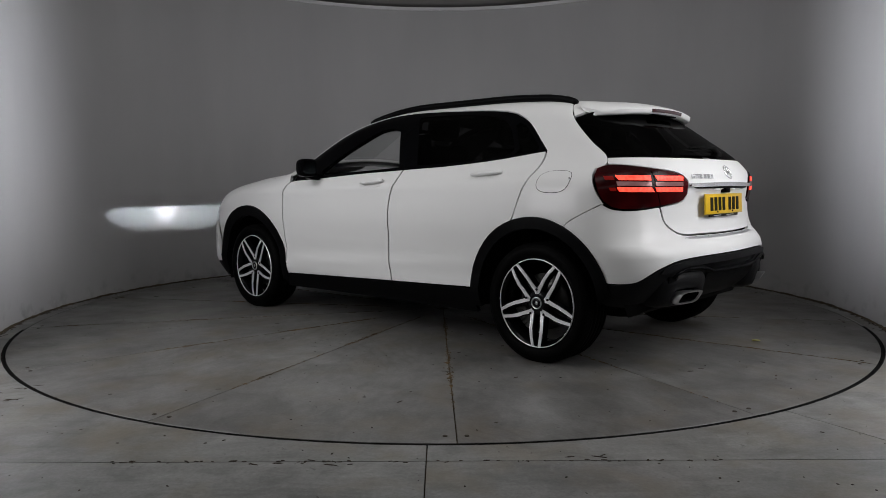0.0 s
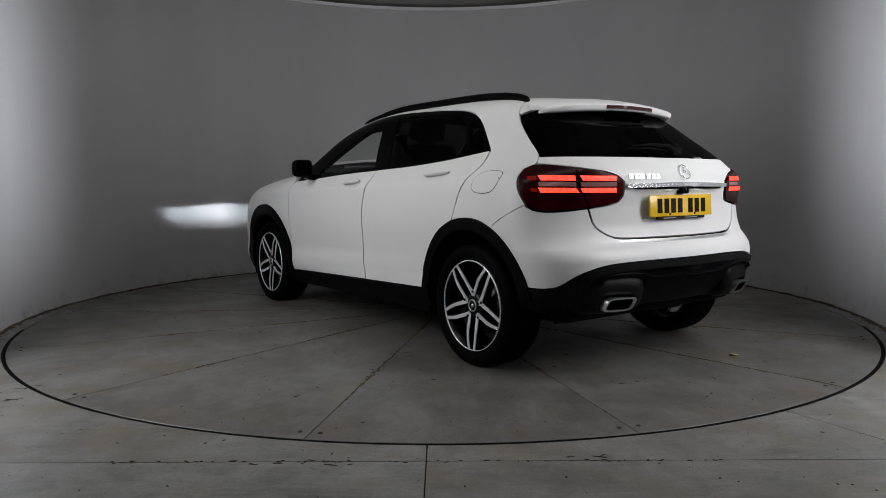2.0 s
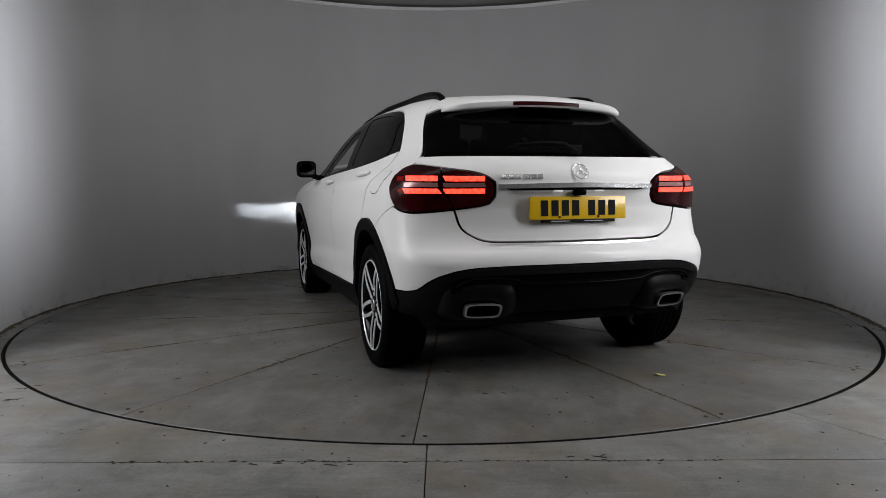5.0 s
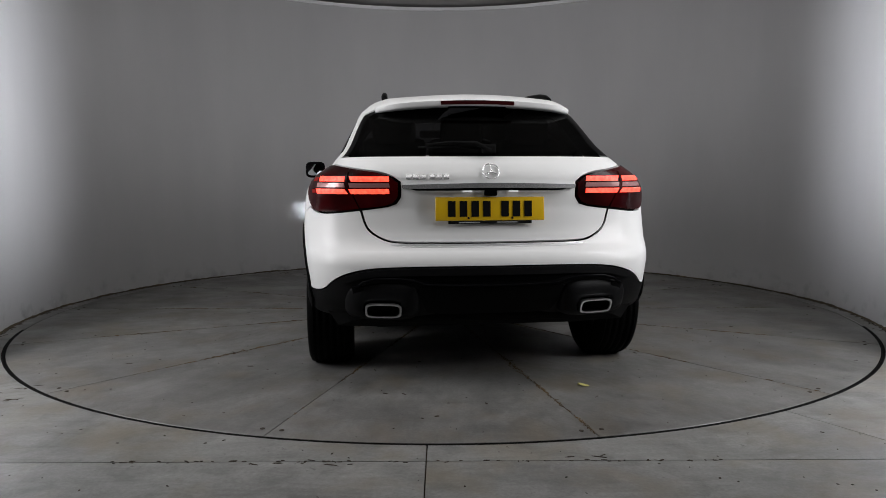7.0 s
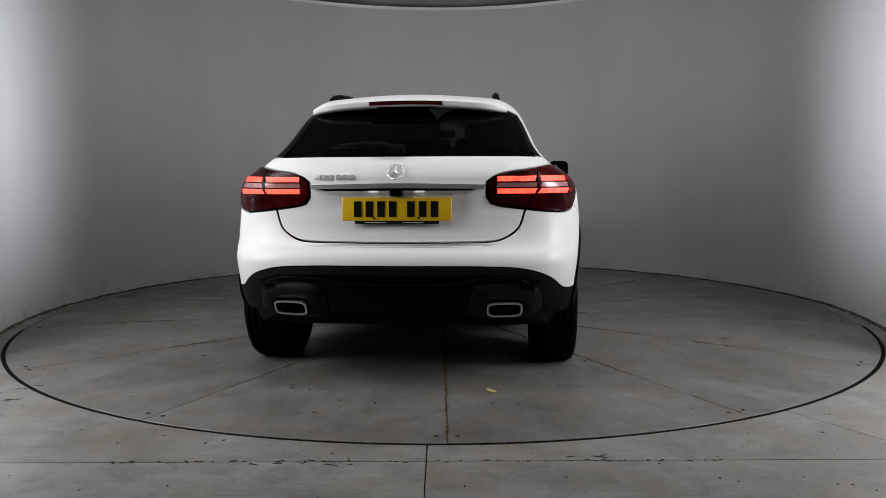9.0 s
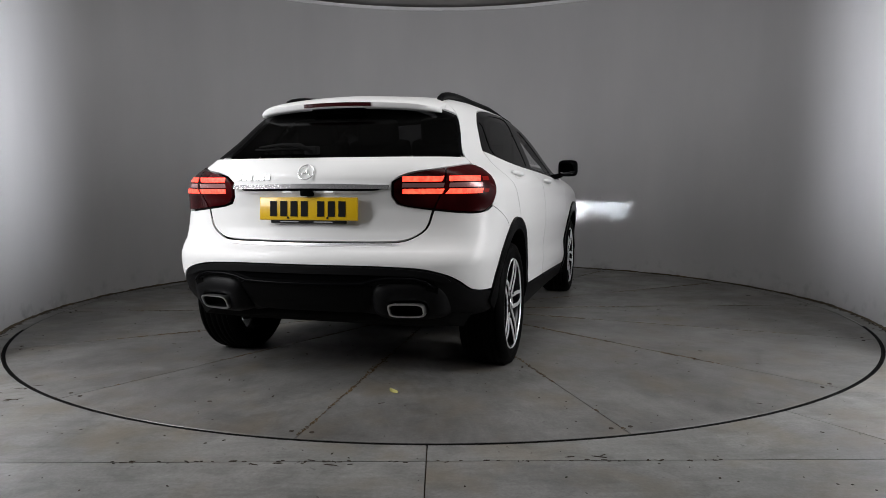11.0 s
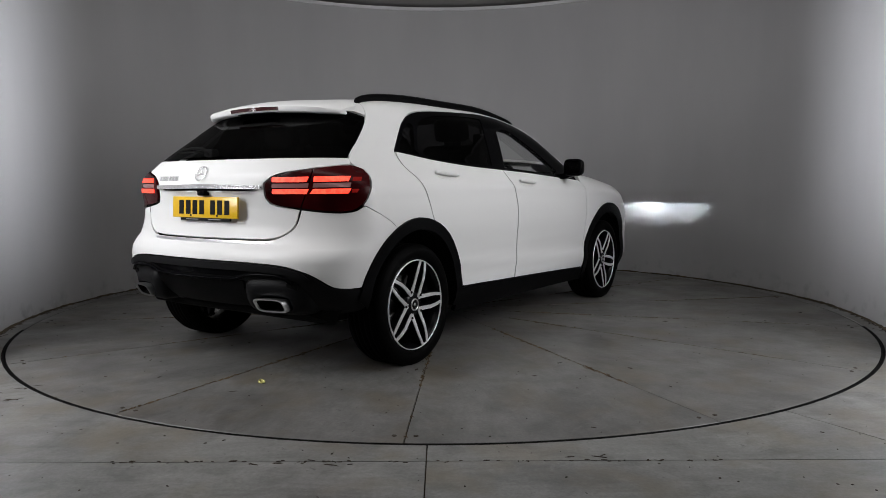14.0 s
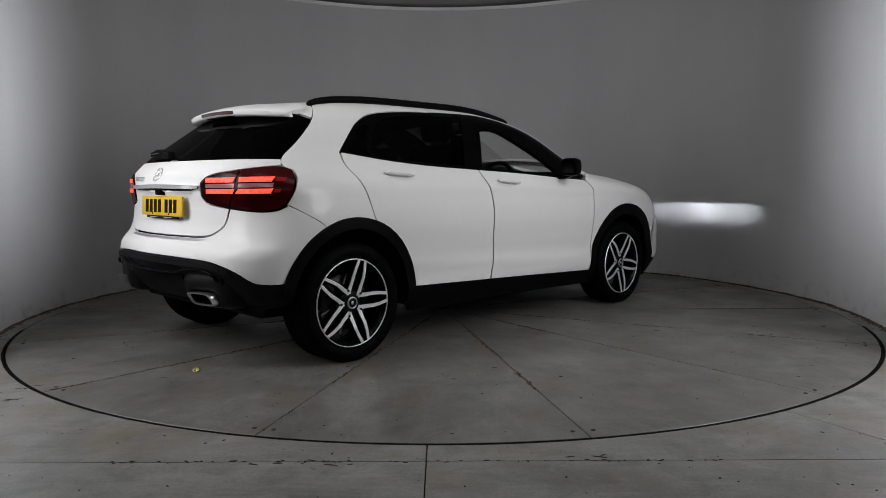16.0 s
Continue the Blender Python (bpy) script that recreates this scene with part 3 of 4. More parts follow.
def panel(name, outline, material, parent, kind="fan", gap=0.0025, lift=0.0, depth=0.022, cell=0.035, side=1, both=False, label="", push=None, smooth=True):
    """A sheet cut along an outline out of the car's skin, with turned-in edges. side=-1 mirrors it; both: the outline goes on, mirrored, over the middle."""
    uv = [to_uv(p, kind) if len(p) == 3 else tuple(p) for p in outline]
    if both:
        flip = [(u, 0.85 * math.pi - v) for u, v in reversed(uv)] if kind == "fan" else [(-u, v) for u, v in reversed(uv)]
        uv = uv + [q for q in flip if min(math.dist(q, r) for r in uv) > 1e-3]
    poly = smooth_outline(uv) if smooth else np.array(uv, float)
    if gap:
        poly = shrink(poly, gap)
    lo, hi = poly.min(0), poly.max(0)
    gx, gy = np.meshgrid(np.arange(lo[0] + cell / 2, hi[0], cell), np.arange(lo[1] + cell / 2, hi[1], cell))
    grid = np.stack([gx.ravel(), gy.ravel()], 1)
    keep = inside(poly, grid)
    grid = grid[keep]
    if len(grid):
        far = np.min(np.linalg.norm(grid[:, None] - poly[None], axis=2), axis=1) > cell * 0.45
        grid = grid[far]
    n = len(poly)
    pts = [Vector(q) for q in np.concatenate([poly, grid])] if len(grid) else [Vector(q) for q in poly]
    v2, _, faces, _, _, _ = mathutils_cdt(pts, [(i, (i + 1) % n) for i in range(n)], [], 1, 1e-6)
    q = np.array([tuple(v) for v in v2])
    p3 = from_uv(q, kind)
    nor = skin_normal(p3)
    p3 = p3 + nor * lift
    if push:
        p3 = push(p3, nor)
    edge = {}
    for f in faces:
        for a, b in zip(f, list(f[1:]) + [f[0]]):
            edge[(a, b)] = 1
    rim = [(a, b) for a, b in edge if (b, a) not in edge]
    verts, norms = [tuple(v) for v in p3], [tuple(v) for v in nor]
    tris = [tuple(f) for f in faces]
    seen, low = {}, {}
    for a, b in rim:
        for k in (a, b):
            if k not in seen:
                seen[k] = len(verts)
                verts.append(tuple(p3[k]))
                norms.append((0, 0, 0))
                low[k] = len(verts)
                verts.append(tuple(p3[k] - nor[k] * depth))
                norms.append((0, 0, 0))
        tris.append((seen[b], seen[a], low[a], low[b]))
    # outward facing
    a, b, c = (p3[faces[0][i]] for i in range(3))
    if np.dot(np.cross(b - a, c - a), nor[faces[0][0]]) < 0:
        tris = [t[::-1] for t in tris]
    if side < 0:
        verts = [(x, -y, z) for x, y, z in verts]
        norms = [(x, -y, z) for x, y, z in norms]
        tris = [t[::-1] for t in tris]
    me = bpy.data.meshes.new(name)
    me.from_pydata(verts, [], tris)
    me.shade_smooth()
    me.normals_split_custom_set_from_vertices(norms)
    me.materials.append(material)
    ob = new(name, me)
    ob.parent = parent
    return tagged(ob, label)


def arch(cx, cz, r, a0, a1, n=9):
    """Points of the flank on a circle round a wheel."""
    return [S(cx + r * math.cos(radians(a0 + (a1 - a0) * i / n)), cz + r * math.sin(radians(a0 + (a1 - a0) * i / n))) for i in range(n + 1)]


REAR_ARCH, FRONT_ARCH = (-1.340, 0.345, 0.450), (1.415, 0.338, 0.468)
BELT = [(0.864, 0.997), (0.637, 1.010), (0.173, 1.042), (-0.249, 1.063), (-0.653, 1.083), (-0.989, 1.112), (-1.289, 1.153)]
LAMP_SPLIT = [(33.6, 1.048), (32.4, 0.95), (30.6, 0.858)]
LAMP_OUT = [(33.6, 1.048), (36.6, 1.056), (40.5, 1.065), (43.4, 1.062), (45.5, 1.047), (46.8, 1.013), (46.5, 0.932), (45.0, 0.878), (43.4, 0.853), (41.0, 0.841), (37.0, 0.842), (30.6, 0.858)]
LAMP_IN = [(33.6, 1.048), (31.0, 1.040), (26.2, 1.026), (23.2, 1.006), (21.5, 0.980), (21.6, 0.915), (22.8, 0.885), (24.6, 0.872), (30.6, 0.858)]


def build_shell(car):
    for s in (1, -1):
        ra, fa = arch(*REAR_ARCH, 150, 6), arch(*FRONT_ARCH, 178, 2)
        # front wing, doors and rear quarter
        wing = [S(0.938, 0.300), S(0.947, 0.46), S(0.953, 0.62), S(0.956, 0.855), S(0.950, 0.93), S(0.905, 0.99), A(0.98, 20.5), A(1.35, 19.5), A(1.60, 14.5), A(1.80, 10.0), S(1.90, 0.80), S(1.885, 0.60), S(1.875, 0.45)]
        wing = wing[:-1] + arch(*FRONT_ARCH, 14, 172, 12)
        panel("front_wing", wing, PAINT, car, side=s)
        panel("front_door", [S(0.934, 0.303), S(0.943, 0.46), S(0.949, 0.62), S(0.952, 0.855), S(0.946, 0.925), S(0.90, 0.985)] + [S(*q) for q in BELT[:4]]
              + [S(-0.231, 0.982), S(-0.205, 0.893), S(-0.192, 0.785), S(-0.192, 0.641), S(-0.180, 0.511), S(-0.205, 0.345)], PAINT, car, side=s)
        panel("rear_door", [S(-0.211, 0.345), S(-0.186, 0.511), S(-0.198, 0.641), S(-0.198, 0.785), S(-0.211, 0.893), S(-0.237, 0.982), S(-0.256, 1.063)]
              + [S(*q) for q in BELT[4:]] + [S(-1.299, 1.093), S(-1.274, 0.994), S(-1.242, 0.907)] + arch(*REAR_ARCH, 71, 3, 8), PAINT, car, side=s)
        quarter = [S(-1.248, 0.907), S(-1.280, 0.994), S(-1.305, 1.093), S(-1.297, 1.155), A(-1.281, 31.5), A(-1.141, 41.9), A(-1.07, 45.2), A(-1.0, 47.4), A(-0.85, 49.3), A(-0.45, 51.4), A(-0.09, 52.6), A(0.24, 51.2), A(0.52, 43.4), A(0.74, 33.6), A(0.87, 26.5), A(0.93, 26.5), A(0.80, 34.5), A(0.56, 46.0), A(0.27, 54.5), A(-0.10, 57.5), A(-0.50, 58.5), A(-0.95, 58.5), A(-1.22, 56.2), A(-1.325, 55.0),
                   A(-1.385, 46.8), A(-1.432, 42.7), A(-1.55, 35.0), A(-1.66, 28.6), A(-1.690, 25.1), R(43.4, 1.068), R(45.9, 1.050), R(47.2, 1.013), R(46.9, 0.932), S(-1.742, 0.872), S(-1.648, 0.822), S(-1.553, 0.768)] + arch(*REAR_ARCH, 116, 72, 4)
        panel("rear_quarter", quarter, PAINT, car, side=s, gap=0.0012)
        panel("pillar_lining", quarter, CABIN, car, side=s, gap=0.001, lift=-0.024, depth=0.0005, label="black inner pillar lining")
        panel("door_lining", [S(0.90, 0.90)] + [S(*q) for q in BELT] + [S(-1.28, 0.99), S(-1.25, 0.93)], CABIN, car, side=s, gap=-0.004, lift=-0.026, depth=0.0005, label="black inner door lining")
        # fuel flap only on one side
        if s > 0:
            c = [A(-1.445 + 0.104 * math.copysign(abs(math.cos(a)) ** 0.72, math.cos(a)), 15.7 + 4.6 * math.copysign(abs(math.sin(a)) ** 0.72, math.sin(a))) for a in [2 * math.pi * i / 24 for i in range(24)]]
            panel("fuel_flap_seam", c, DARK, car, side=s, gap=0.0, lift=0.0006, depth=0.001, label="thin dark seam of the fuel flap")
            panel("fuel_flap", c, PAINT, car, side=s, gap=0.003, lift=0.0012, depth=0.002)
        # windows: shared black surround, then panes
        dlo = [S(*q) for q in BELT] + [A(-1.277, 31.5), A(-1.137, 41.9), A(-1.065, 45.0), A(-1.0, 47.1), A(-0.85, 49.0), A(-0.45, 51.1), A(-0.09, 52.3), A(0.24, 50.9), A(0.515, 43.1), A(0.735, 33.3), A(0.865, 26.2)]
        front_pane = [A(0.56, 19.6), A(0.15, 21.4), A(-0.20, 22.9), A(-0.13, 34.0), A(-0.085, 41.6), A(0.0, 42.8), A(0.12, 41.8), A(0.32, 35.0), A(0.50, 27.4), A(0.60, 22.0)]
        rear_pane = [A(-0.36, 23.6), A(-0.75, 25.0), A(-1.03, 27.6), A(-1.08, 31.0), A(-1.00, 40.5), A(-0.92, 44.6), A(-0.70, 47.0), A(-0.36, 48.2), A(-0.22, 47.8), A(-0.29, 36.0)]
        quarter_pane = [A(-1.085, 28.2), A(-1.23, 29.8), A(-1.235, 31.8), A(-1.12, 40.6), A(-1.06, 43.0), A(-1.03, 41.5), A(-1.11, 31.0)]
        window_ring("window_surround", dlo, [front_pane, rear_pane, quarter_pane], GLOSS_BLACK, car, s)
        panel("front_side_window", front_pane, CLEAR_GLASS, car, side=s, gap=-0.004, lift=-0.006, depth=0.0005)
        panel("rear_side_window", rear_pane, PRIVACY_GLASS, car, side=s, gap=-0.004, lift=-0.006, depth=0.0005, label="dark privacy glass")
        panel("quarter_window", quarter_pane, PRIVACY_GLASS, car, side=s, gap=-0.004, lift=-0.006, depth=0.0005, label="dark privacy glass")
        # sill and arch cladding
        panel("sill", [S(0.955, 0.296), S(0.60, 0.308), S(0.2, 0.326), S(-0.205, 0.341), S(-0.55, 0.352), S(-0.90, 0.362), S(-0.92, 0.22), S(0.98, 0.20)], BLACK_TRIM, car, side=s, lift=0.006, label="matt black plastic sill")
        o, i = arch(*REAR_ARCH, -10, 172, 24), arch(REAR_ARCH[0], REAR_ARCH[1], 0.388, 178, -12, 24)
        panel("rear_arch_trim", o + i, BLACK_TRIM, car, side=s, gap=0.0, lift=0.012, depth=0.05, cell=0.03, smooth=False, label="matt black wheel arch cladding")
        o, i = arch(*FRONT_ARCH, -12, 192, 24), arch(FRONT_ARCH[0] - 0.02, FRONT_ARCH[1], 0.390, 192, -12, 24)
        panel("front_arch_trim", o + i, BLACK_TRIM, car, side=s, gap=0.0, lift=0.012, depth=0.05, cell=0.03, smooth=False, label="matt black wheel arch cladding")
        # tail lamps in two halves
        for nm, shape in (("tail_lamp", LAMP_OUT + LAMP_SPLIT[1:2]), ("gate_lamp", LAMP_IN + LAMP_SPLIT[1:2])):
            lamp = panel(nm, [R(*q) for q in shape], RED_LENS, car, "rear", side=s, lift=0.008, depth=0.03, gap=0.003, cell=0.02, label="lit red LED tail lamp")
            o = nm == "tail_lamp"
            a, b = (41.6, 33.9) if o else (32.2, 23.6)
            slant = 0.6
            for zlo, zhi in ((0.986, 1.008), (0.930, 0.952)):
                panel("light_bar", [R(a, zlo), R(b - (0.9 if zlo < 0.96 and o else 0), zlo), R(b, zhi), R(a + slant, zhi)], RED_BAR, lamp, "rear", side=s, lift=0.011, depth=0.004, gap=0.0, cell=0.02, label="glowing red light bar")
            panel("clear_strip", [R(a + 0.4, 0.959), R(b - 0.2, 0.959), R(b, 0.979), R(a + 0.6, 0.979)], CLEAR_BAR, lamp, "rear", side=s, lift=0.010, depth=0.003, gap=0.0, cell=0.02, label="clear pinkish lens strip")
            if o:
                panel("side_marker", [R(44.6, 0.987), R(42.5, 0.987), R(42.7, 1.005), R(44.8, 1.005)], RED_DIM, lamp, "rear", side=s, lift=0.0095, depth=0.003, gap=0.0, label="small dim red side marker")
                panel("side_marker", [R(43.6, 0.934), R(42.3, 0.934), R(42.5, 0.950), R(44.0, 0.950)], RED_DIM, lamp, "rear", side=s, lift=0.0095, depth=0.003, gap=0.0, label="small dim red side marker")
        # headlamp: clear cover over a hooded source that throws a flat-topped beam
        headlamp(car, s)
    panel("roof", [A(0.25, 55.0), A(-0.10, 58.0), A(-0.50, 59.0), A(-0.95, 59.0), A(-1.22, 56.7), A(-1.32, 55.5), A(-1.36, 58.0), A(-1.46, 75.0), A(-1.48, 90.0), A(0.16, 90.0), A(0.18, 75.0)], PAINT, car, both=True, gap=0.002)
    panel("windscreen", [A(0.22, 77.0), A(0.29, 56.0), A(0.58, 47.0), A(0.82, 35.0), A(0.95, 28.0), A(1.0, 45.0), A(1.02, 90.0), A(0.19, 90.0)], CLEAR_GLASS, car, both=True, gap=0.003, depth=0.001)
    panel("bonnet", [A(0.94, 27.0), A(0.99, 21.0), A(1.35, 20.0), A(1.60, 15.0), A(1.80, 10.5), A(1.95, 12.0), A(2.02, 30.0), A(2.05, 90.0), A(1.03, 90.0), A(1.01, 45.0)], PAINT, car, both=True, lift=0.001)
    # nose: painted bumper above a dark grille band
    fr = lambda deg, z: (1.1 * radians(deg), z)
    panel("front_bumper", [fr(0, 0.30), fr(30, 0.31), fr(47, 0.33), fr(43.5, 0.60), fr(42.5, 0.66), fr(36, 0.665), fr(0, 0.64)], PAINT, car, "front", both=True)
    panel("front_grille", [fr(0, 0.65), fr(21.5, 0.67), fr(21.5, 0.84), fr(0, 0.86)], GLOSS_BLACK, car, "front", both=True, label="dark front grille")
    panel("front_apron", [fr(0, 0.18), fr(40, 0.19), fr(48, 0.21), fr(47, 0.325), fr(30, 0.305), fr(0, 0.295)], BLACK_TRIM, car, "front", both=True, lift=0.004)


def window_ring(name, outer, holes, material, parent, side):
    """The black window surround: one sheet with the panes cut out."""
    loops = [smooth_outline([to_uv(p, "fan") for p in outer])] + [smooth_outline([to_uv(p, "fan") for p in h]) for h in holes]
    loops[0] = shrink(loops[0], 0.0015)
    pts, edges = [], []
    for lp in loops:
        k = len(pts)
        pts += [Vector(q) for q in lp]
        edges += [(k + i, k + (i + 1) % len(lp)) for i in range(len(lp))]
    gx, gy = np.meshgrid(np.arange(-1.3, 0.9, 0.035), np.arange(0.2, 0.8, 0.035))
    grid = np.stack([gx.ravel(), gy.ravel()], 1)
    grid = grid[inside(loops[0], grid)]
    allp = np.concatenate(loops)
    grid = grid[np.min(np.linalg.norm(grid[:, None] - allp[None], axis=2), axis=1) > 0.014]
    pts += [Vector(q) for q in grid]
    v2, _, faces, _, _, _ = mathutils_cdt(pts, edges, [], 1, 1e-6)
    q = np.array([tuple(v) for v in v2])
    mid = np.array([q[list(f)].mean(0) for f in faces])
    bad = np.zeros(len(mid), bool)
    for h in loops[1:]:
        bad |= inside(h, mid)
    faces = [f for f, b in zip(faces, bad) if not b]
    p3 = from_uv(q, "fan")
    nor = skin_normal(p3)
    p3 = p3 - nor * 0.003
    n = len(p3)
    verts = [tuple(p) for p in p3] + [tuple(p) for p in p3 - nor * 0.03]
    edge = {(a, b) for f in faces for a, b in zip(f, list(f[1:]) + [f[0]])}
    tris = [tuple(f) for f in faces] + [(b, a, a + n, b + n) for a, b in edge if (b, a) not in edge]
    a, b, c = (p3[faces[0][i]] for i in range(3))
    if (np.dot(np.cross(b - a, c - a), nor[faces[0][0]]) < 0) != (side < 0):
        tris = [t[::-1] for t in tris]
    me = bpy.data.meshes.new(name)
    me.from_pydata([(x, y * side, z) for x, y, z in verts], [], tris)
    me.materials.append(material)
    ob = new(name, me)
    ob.parent = parent
    me.set_sharp_from_angle(angle=radians(40))
    return tagged(ob, "gloss black window surround and pillars")


def headlamp(car, s):
    fr = lambda deg, z: (1.1 * radians(deg), z)
    lamp = panel("headlamp", [fr(22.5, 0.675), fr(36, 0.670), fr(43, 0.675), fr(46.5, 0.76), fr(46, 0.84), fr(40, 0.855), fr(22.5, 0.845)], LAMP_GLASS, car, "front", side=s, lift=0.002, depth=0.002, gap=0.003, label="clear headlamp cover with the beam on")
    # two black boxes open to the front, each with a thin source at its back: a wide low beam and a brighter middle
    x0, x1, z0, z1 = 1.80, 1.955, 0.698, 0.7352
    for nm, y0, y1, yc, half, low, teeth, material in (("low_beam", 0.470, 0.697, 0.575, 0.045, 0.7175, 9, HEADLIGHT), ("main_beam", 0.717, 0.741, 0.729, 0.006, 0.7190, 2, HEADLIGHT_HOT)):
        bm = bmesh.new()
        flip = lambda lo, hi: add_box(bm, (lo[0], min(s * lo[1], s * hi[1]), lo[2]), (hi[0], max(s * lo[1], s * hi[1]), hi[2]))
        flip((x0 - 0.01, y0, z0), (x0, y1, z1))
        flip((x0, y0, z1), (x1, y1, z1 + 0.006))
        flip((x0, y0, z0 - 0.006), (x1, y1, z0))
        flip((x0, y0 - 0.006, z0 - 0.006), (x1, y0, z1 + 0.006))
        flip((x0, y1, z0 - 0.006), (x1, y1 + 0.006, z1 + 0.006))
        # toothed lower lip: softens the beam's lower edge
        w = (y1 - y0) / teeth
        for k in range(teeth):
            a, b = y0 + w * k, y0 + w * (k + 1)
            v = [bm.verts.new((x1 - 0.001, s * y, z)) for y, z in ((a, z0), (b, z0), (b, low - 0.011), ((a + b) / 2, low + 0.011), (a, low - 0.011))]
            bm.faces.new(v)
        hood = part(nm, bm, DARK, lamp, "black headlamp hood", smooth=False)
        part("light_source", box((x0 + 0.004, s * yc - half, 0.7300), (x0 + 0.006, s * yc + half, 0.7330)), material, hood, "bright white headlight source", smooth=False)


def build_tail(car):
    gate = [R(0, 0.701), R(14, 0.702), R(22, 0.705), R(25.0, 0.717), R(28.7, 0.765), R(30.4, 0.852), R(24.4, 0.868), R(22.4, 0.880), R(21.2, 0.912), R(21.1, 0.984), R(22.9, 1.011), R(26.0, 1.031), R(31.0, 1.045), R(33.6, 1.053), R(40.5, 1.070), R(42.6, 1.072), R(42.0, 1.108), R(38.0, 1.109), R(27.0, 1.108), R(0, 1.107)]

    def hollow(p, nor):
        # shallow pressing round the number plate
        y, z = np.abs(p[:, 1]), p[:, 2]
        half = np.where(z > 0.83, 0.385, 0.385 - (0.83 - z) * 1.25)
        d = np.minimum(np.clip((half + 0.01 - y) / 0.11, 0, 1), np.clip((z - 0.735) / 0.06, 0, 1))
        d = np.minimum(d, np.clip((0.945 - z) / 0.012, 0, 1))
        d = d * d * (3 - 2 * d)
        return p + np.stack([0.027 * d, 0 * d, 0 * d], 1)
    g = panel("tailgate", gate, PAINT, car, "rear", both=True, push=hollow, cell=0.014, gap=0.003)
    g.data.normals_split_custom_set([(0, 0, 0)] * len(g.data.loops))
    g.data.set_sharp_from_angle(angle=radians(60))
    pane = [R(0, 1.112), R(27, 1.113), R(38, 1.114), R(41.9, 1.113), R(41.8, 1.128), R(45.4, 1.21), A(-1.428, 42.9), A(-1.402, 45.6), A(-1.470, 52.0), R(30.0, 1.398), R(20, 1.402), R(0, 1.404)]
    panel("rear_window", pane, PRIVACY_DARK, car, "rear", both=True, lift=-0.001, depth=0.002, gap=0.002, label="near-black rear window")
    # painted shoulder between roof, window and spoiler
    for s in (1, -1):
        panel("gate_shoulder", [A(-1.334, 54.8), A(-1.386, 46.9), A(-1.399, 46.0), A(-1.466, 52.4), A(-1.52, 57), A(-1.46, 64), A(-1.37, 62)], PAINT, car, side=s, gap=0.002, lift=0.0005)
    bump = [R(0, 0.695), R(14, 0.696), R(22.3, 0.699), R(25.2, 0.713), R(29.0, 0.762), R(30.7, 0.849), R(37, 0.836), R(41.0, 0.835), R(43.8, 0.846), R(45.6, 0.868), R(46.9, 0.905), S(-1.742, 0.8705), S(-1.648, 0.8205), S(-1.554, 0.7665)] + arch(*REAR_ARCH, 116, 164, 7) + [R(41.5, 0.468), R(38.0, 0.480), R(35.6, 0.514), R(32.8, 0.548), R(27.5, 0.580), R(19, 0.592), R(8, 0.595), R(0, 0.595)]
    panel("rear_bumper", bump, PAINT, car, "rear", both=True, gap=0.0010)
    low = [R(0, 0.590), R(8, 0.590), R(19, 0.587), R(27.3, 0.575), R(32.6, 0.543), R(35.3, 0.509), R(37.8, 0.475), R(41.5, 0.463), R(45.3, 0.455), R(46.5, 0.40), R(44.0, 0.350), R(32, 0.330), R(19, 0.335), R(13, 0.352), R(0, 0.356)]

    panel("lower_bumper", low, BUMPER_BLACK, car, "rear", both=True, cell=0.03, gap=0.0, label="matt black lower bumper")
    # proud upper band, recessed slot below it and the diffuser lip that steps up over the exhausts
    panel("bumper_band", [R(0, 0.553), R(19, 0.551), R(27.6, 0.541), R(31.5, 0.518), R(33.0, 0.523), R(31.8, 0.546), R(27.3, 0.571), R(19, 0.584), R(0, 0.587)], BUMPER_BLACK, car, "rear", both=True, lift=0.012, depth=0.014, gap=0.0, cell=0.03)
    panel("bumper_slot", [R(0, 0.522), R(14, 0.524), R(18, 0.545), R(26, 0.543), R(26, 0.553), R(0, 0.556)], GLOSS_BLACK, car, "rear", both=True, lift=0.002, depth=0.002, gap=0.0, cell=0.03, label="gloss black slot in the bumper")
    lip = [(29.5, 0.500), (28.0, 0.522), (25.5, 0.536), (20.5, 0.538), (17.5, 0.530), (14.5, 0.512), (8, 0.508), (0, 0.507)]
    pts = [R(d, z) + skin_normal(R(d, z)[None])[0] * 0.016 for d, z in lip]
    pts = [tuple(p) for p in pts] + [(p[0], -p[1], p[2]) for p in reversed(pts[:-1])]
    part("diffuser_lip", tube(pts, 0.0085, 8), GLOSS_BLACK, car)
    panel("diffuser", [R(0, 0.362), R(12, 0.362), R(15.5, 0.370), R(16.5, 0.500), R(14.2, 0.505), R(0, 0.500)], BLACK_TRIM, car, "rear", both=True, lift=0.010, depth=0.012, gap=0.0, cell=0.03, label="dark diffuser panel")
    for s in (1, -1):
        bm = bmesh.new()
        loops = []
        for w, h, x in ((0.180, 0.120, -1.92), (0.174, 0.114, -1.995), (0.158, 0.100, -2.018), (0.106, 0.056, -2.034), (0.090, 0.042, -2.028), (0.088, 0.040, -1.95)):
            loops.append([(x - 0.30 * z + 0.26 * s * y, s * 0.512 + y, 0.412 + z * (1.0 if z > 0 else 0.72) - (0.022 if h < 0.06 else 0)) for y, z in squircle(w, h, 32, 0.55)])
        ring(bm, loops)
        bmesh.ops.recalc_face_normals(bm, faces=bm.faces)
        part("exhaust_shroud", bm, BUMPER_BLACK, car)
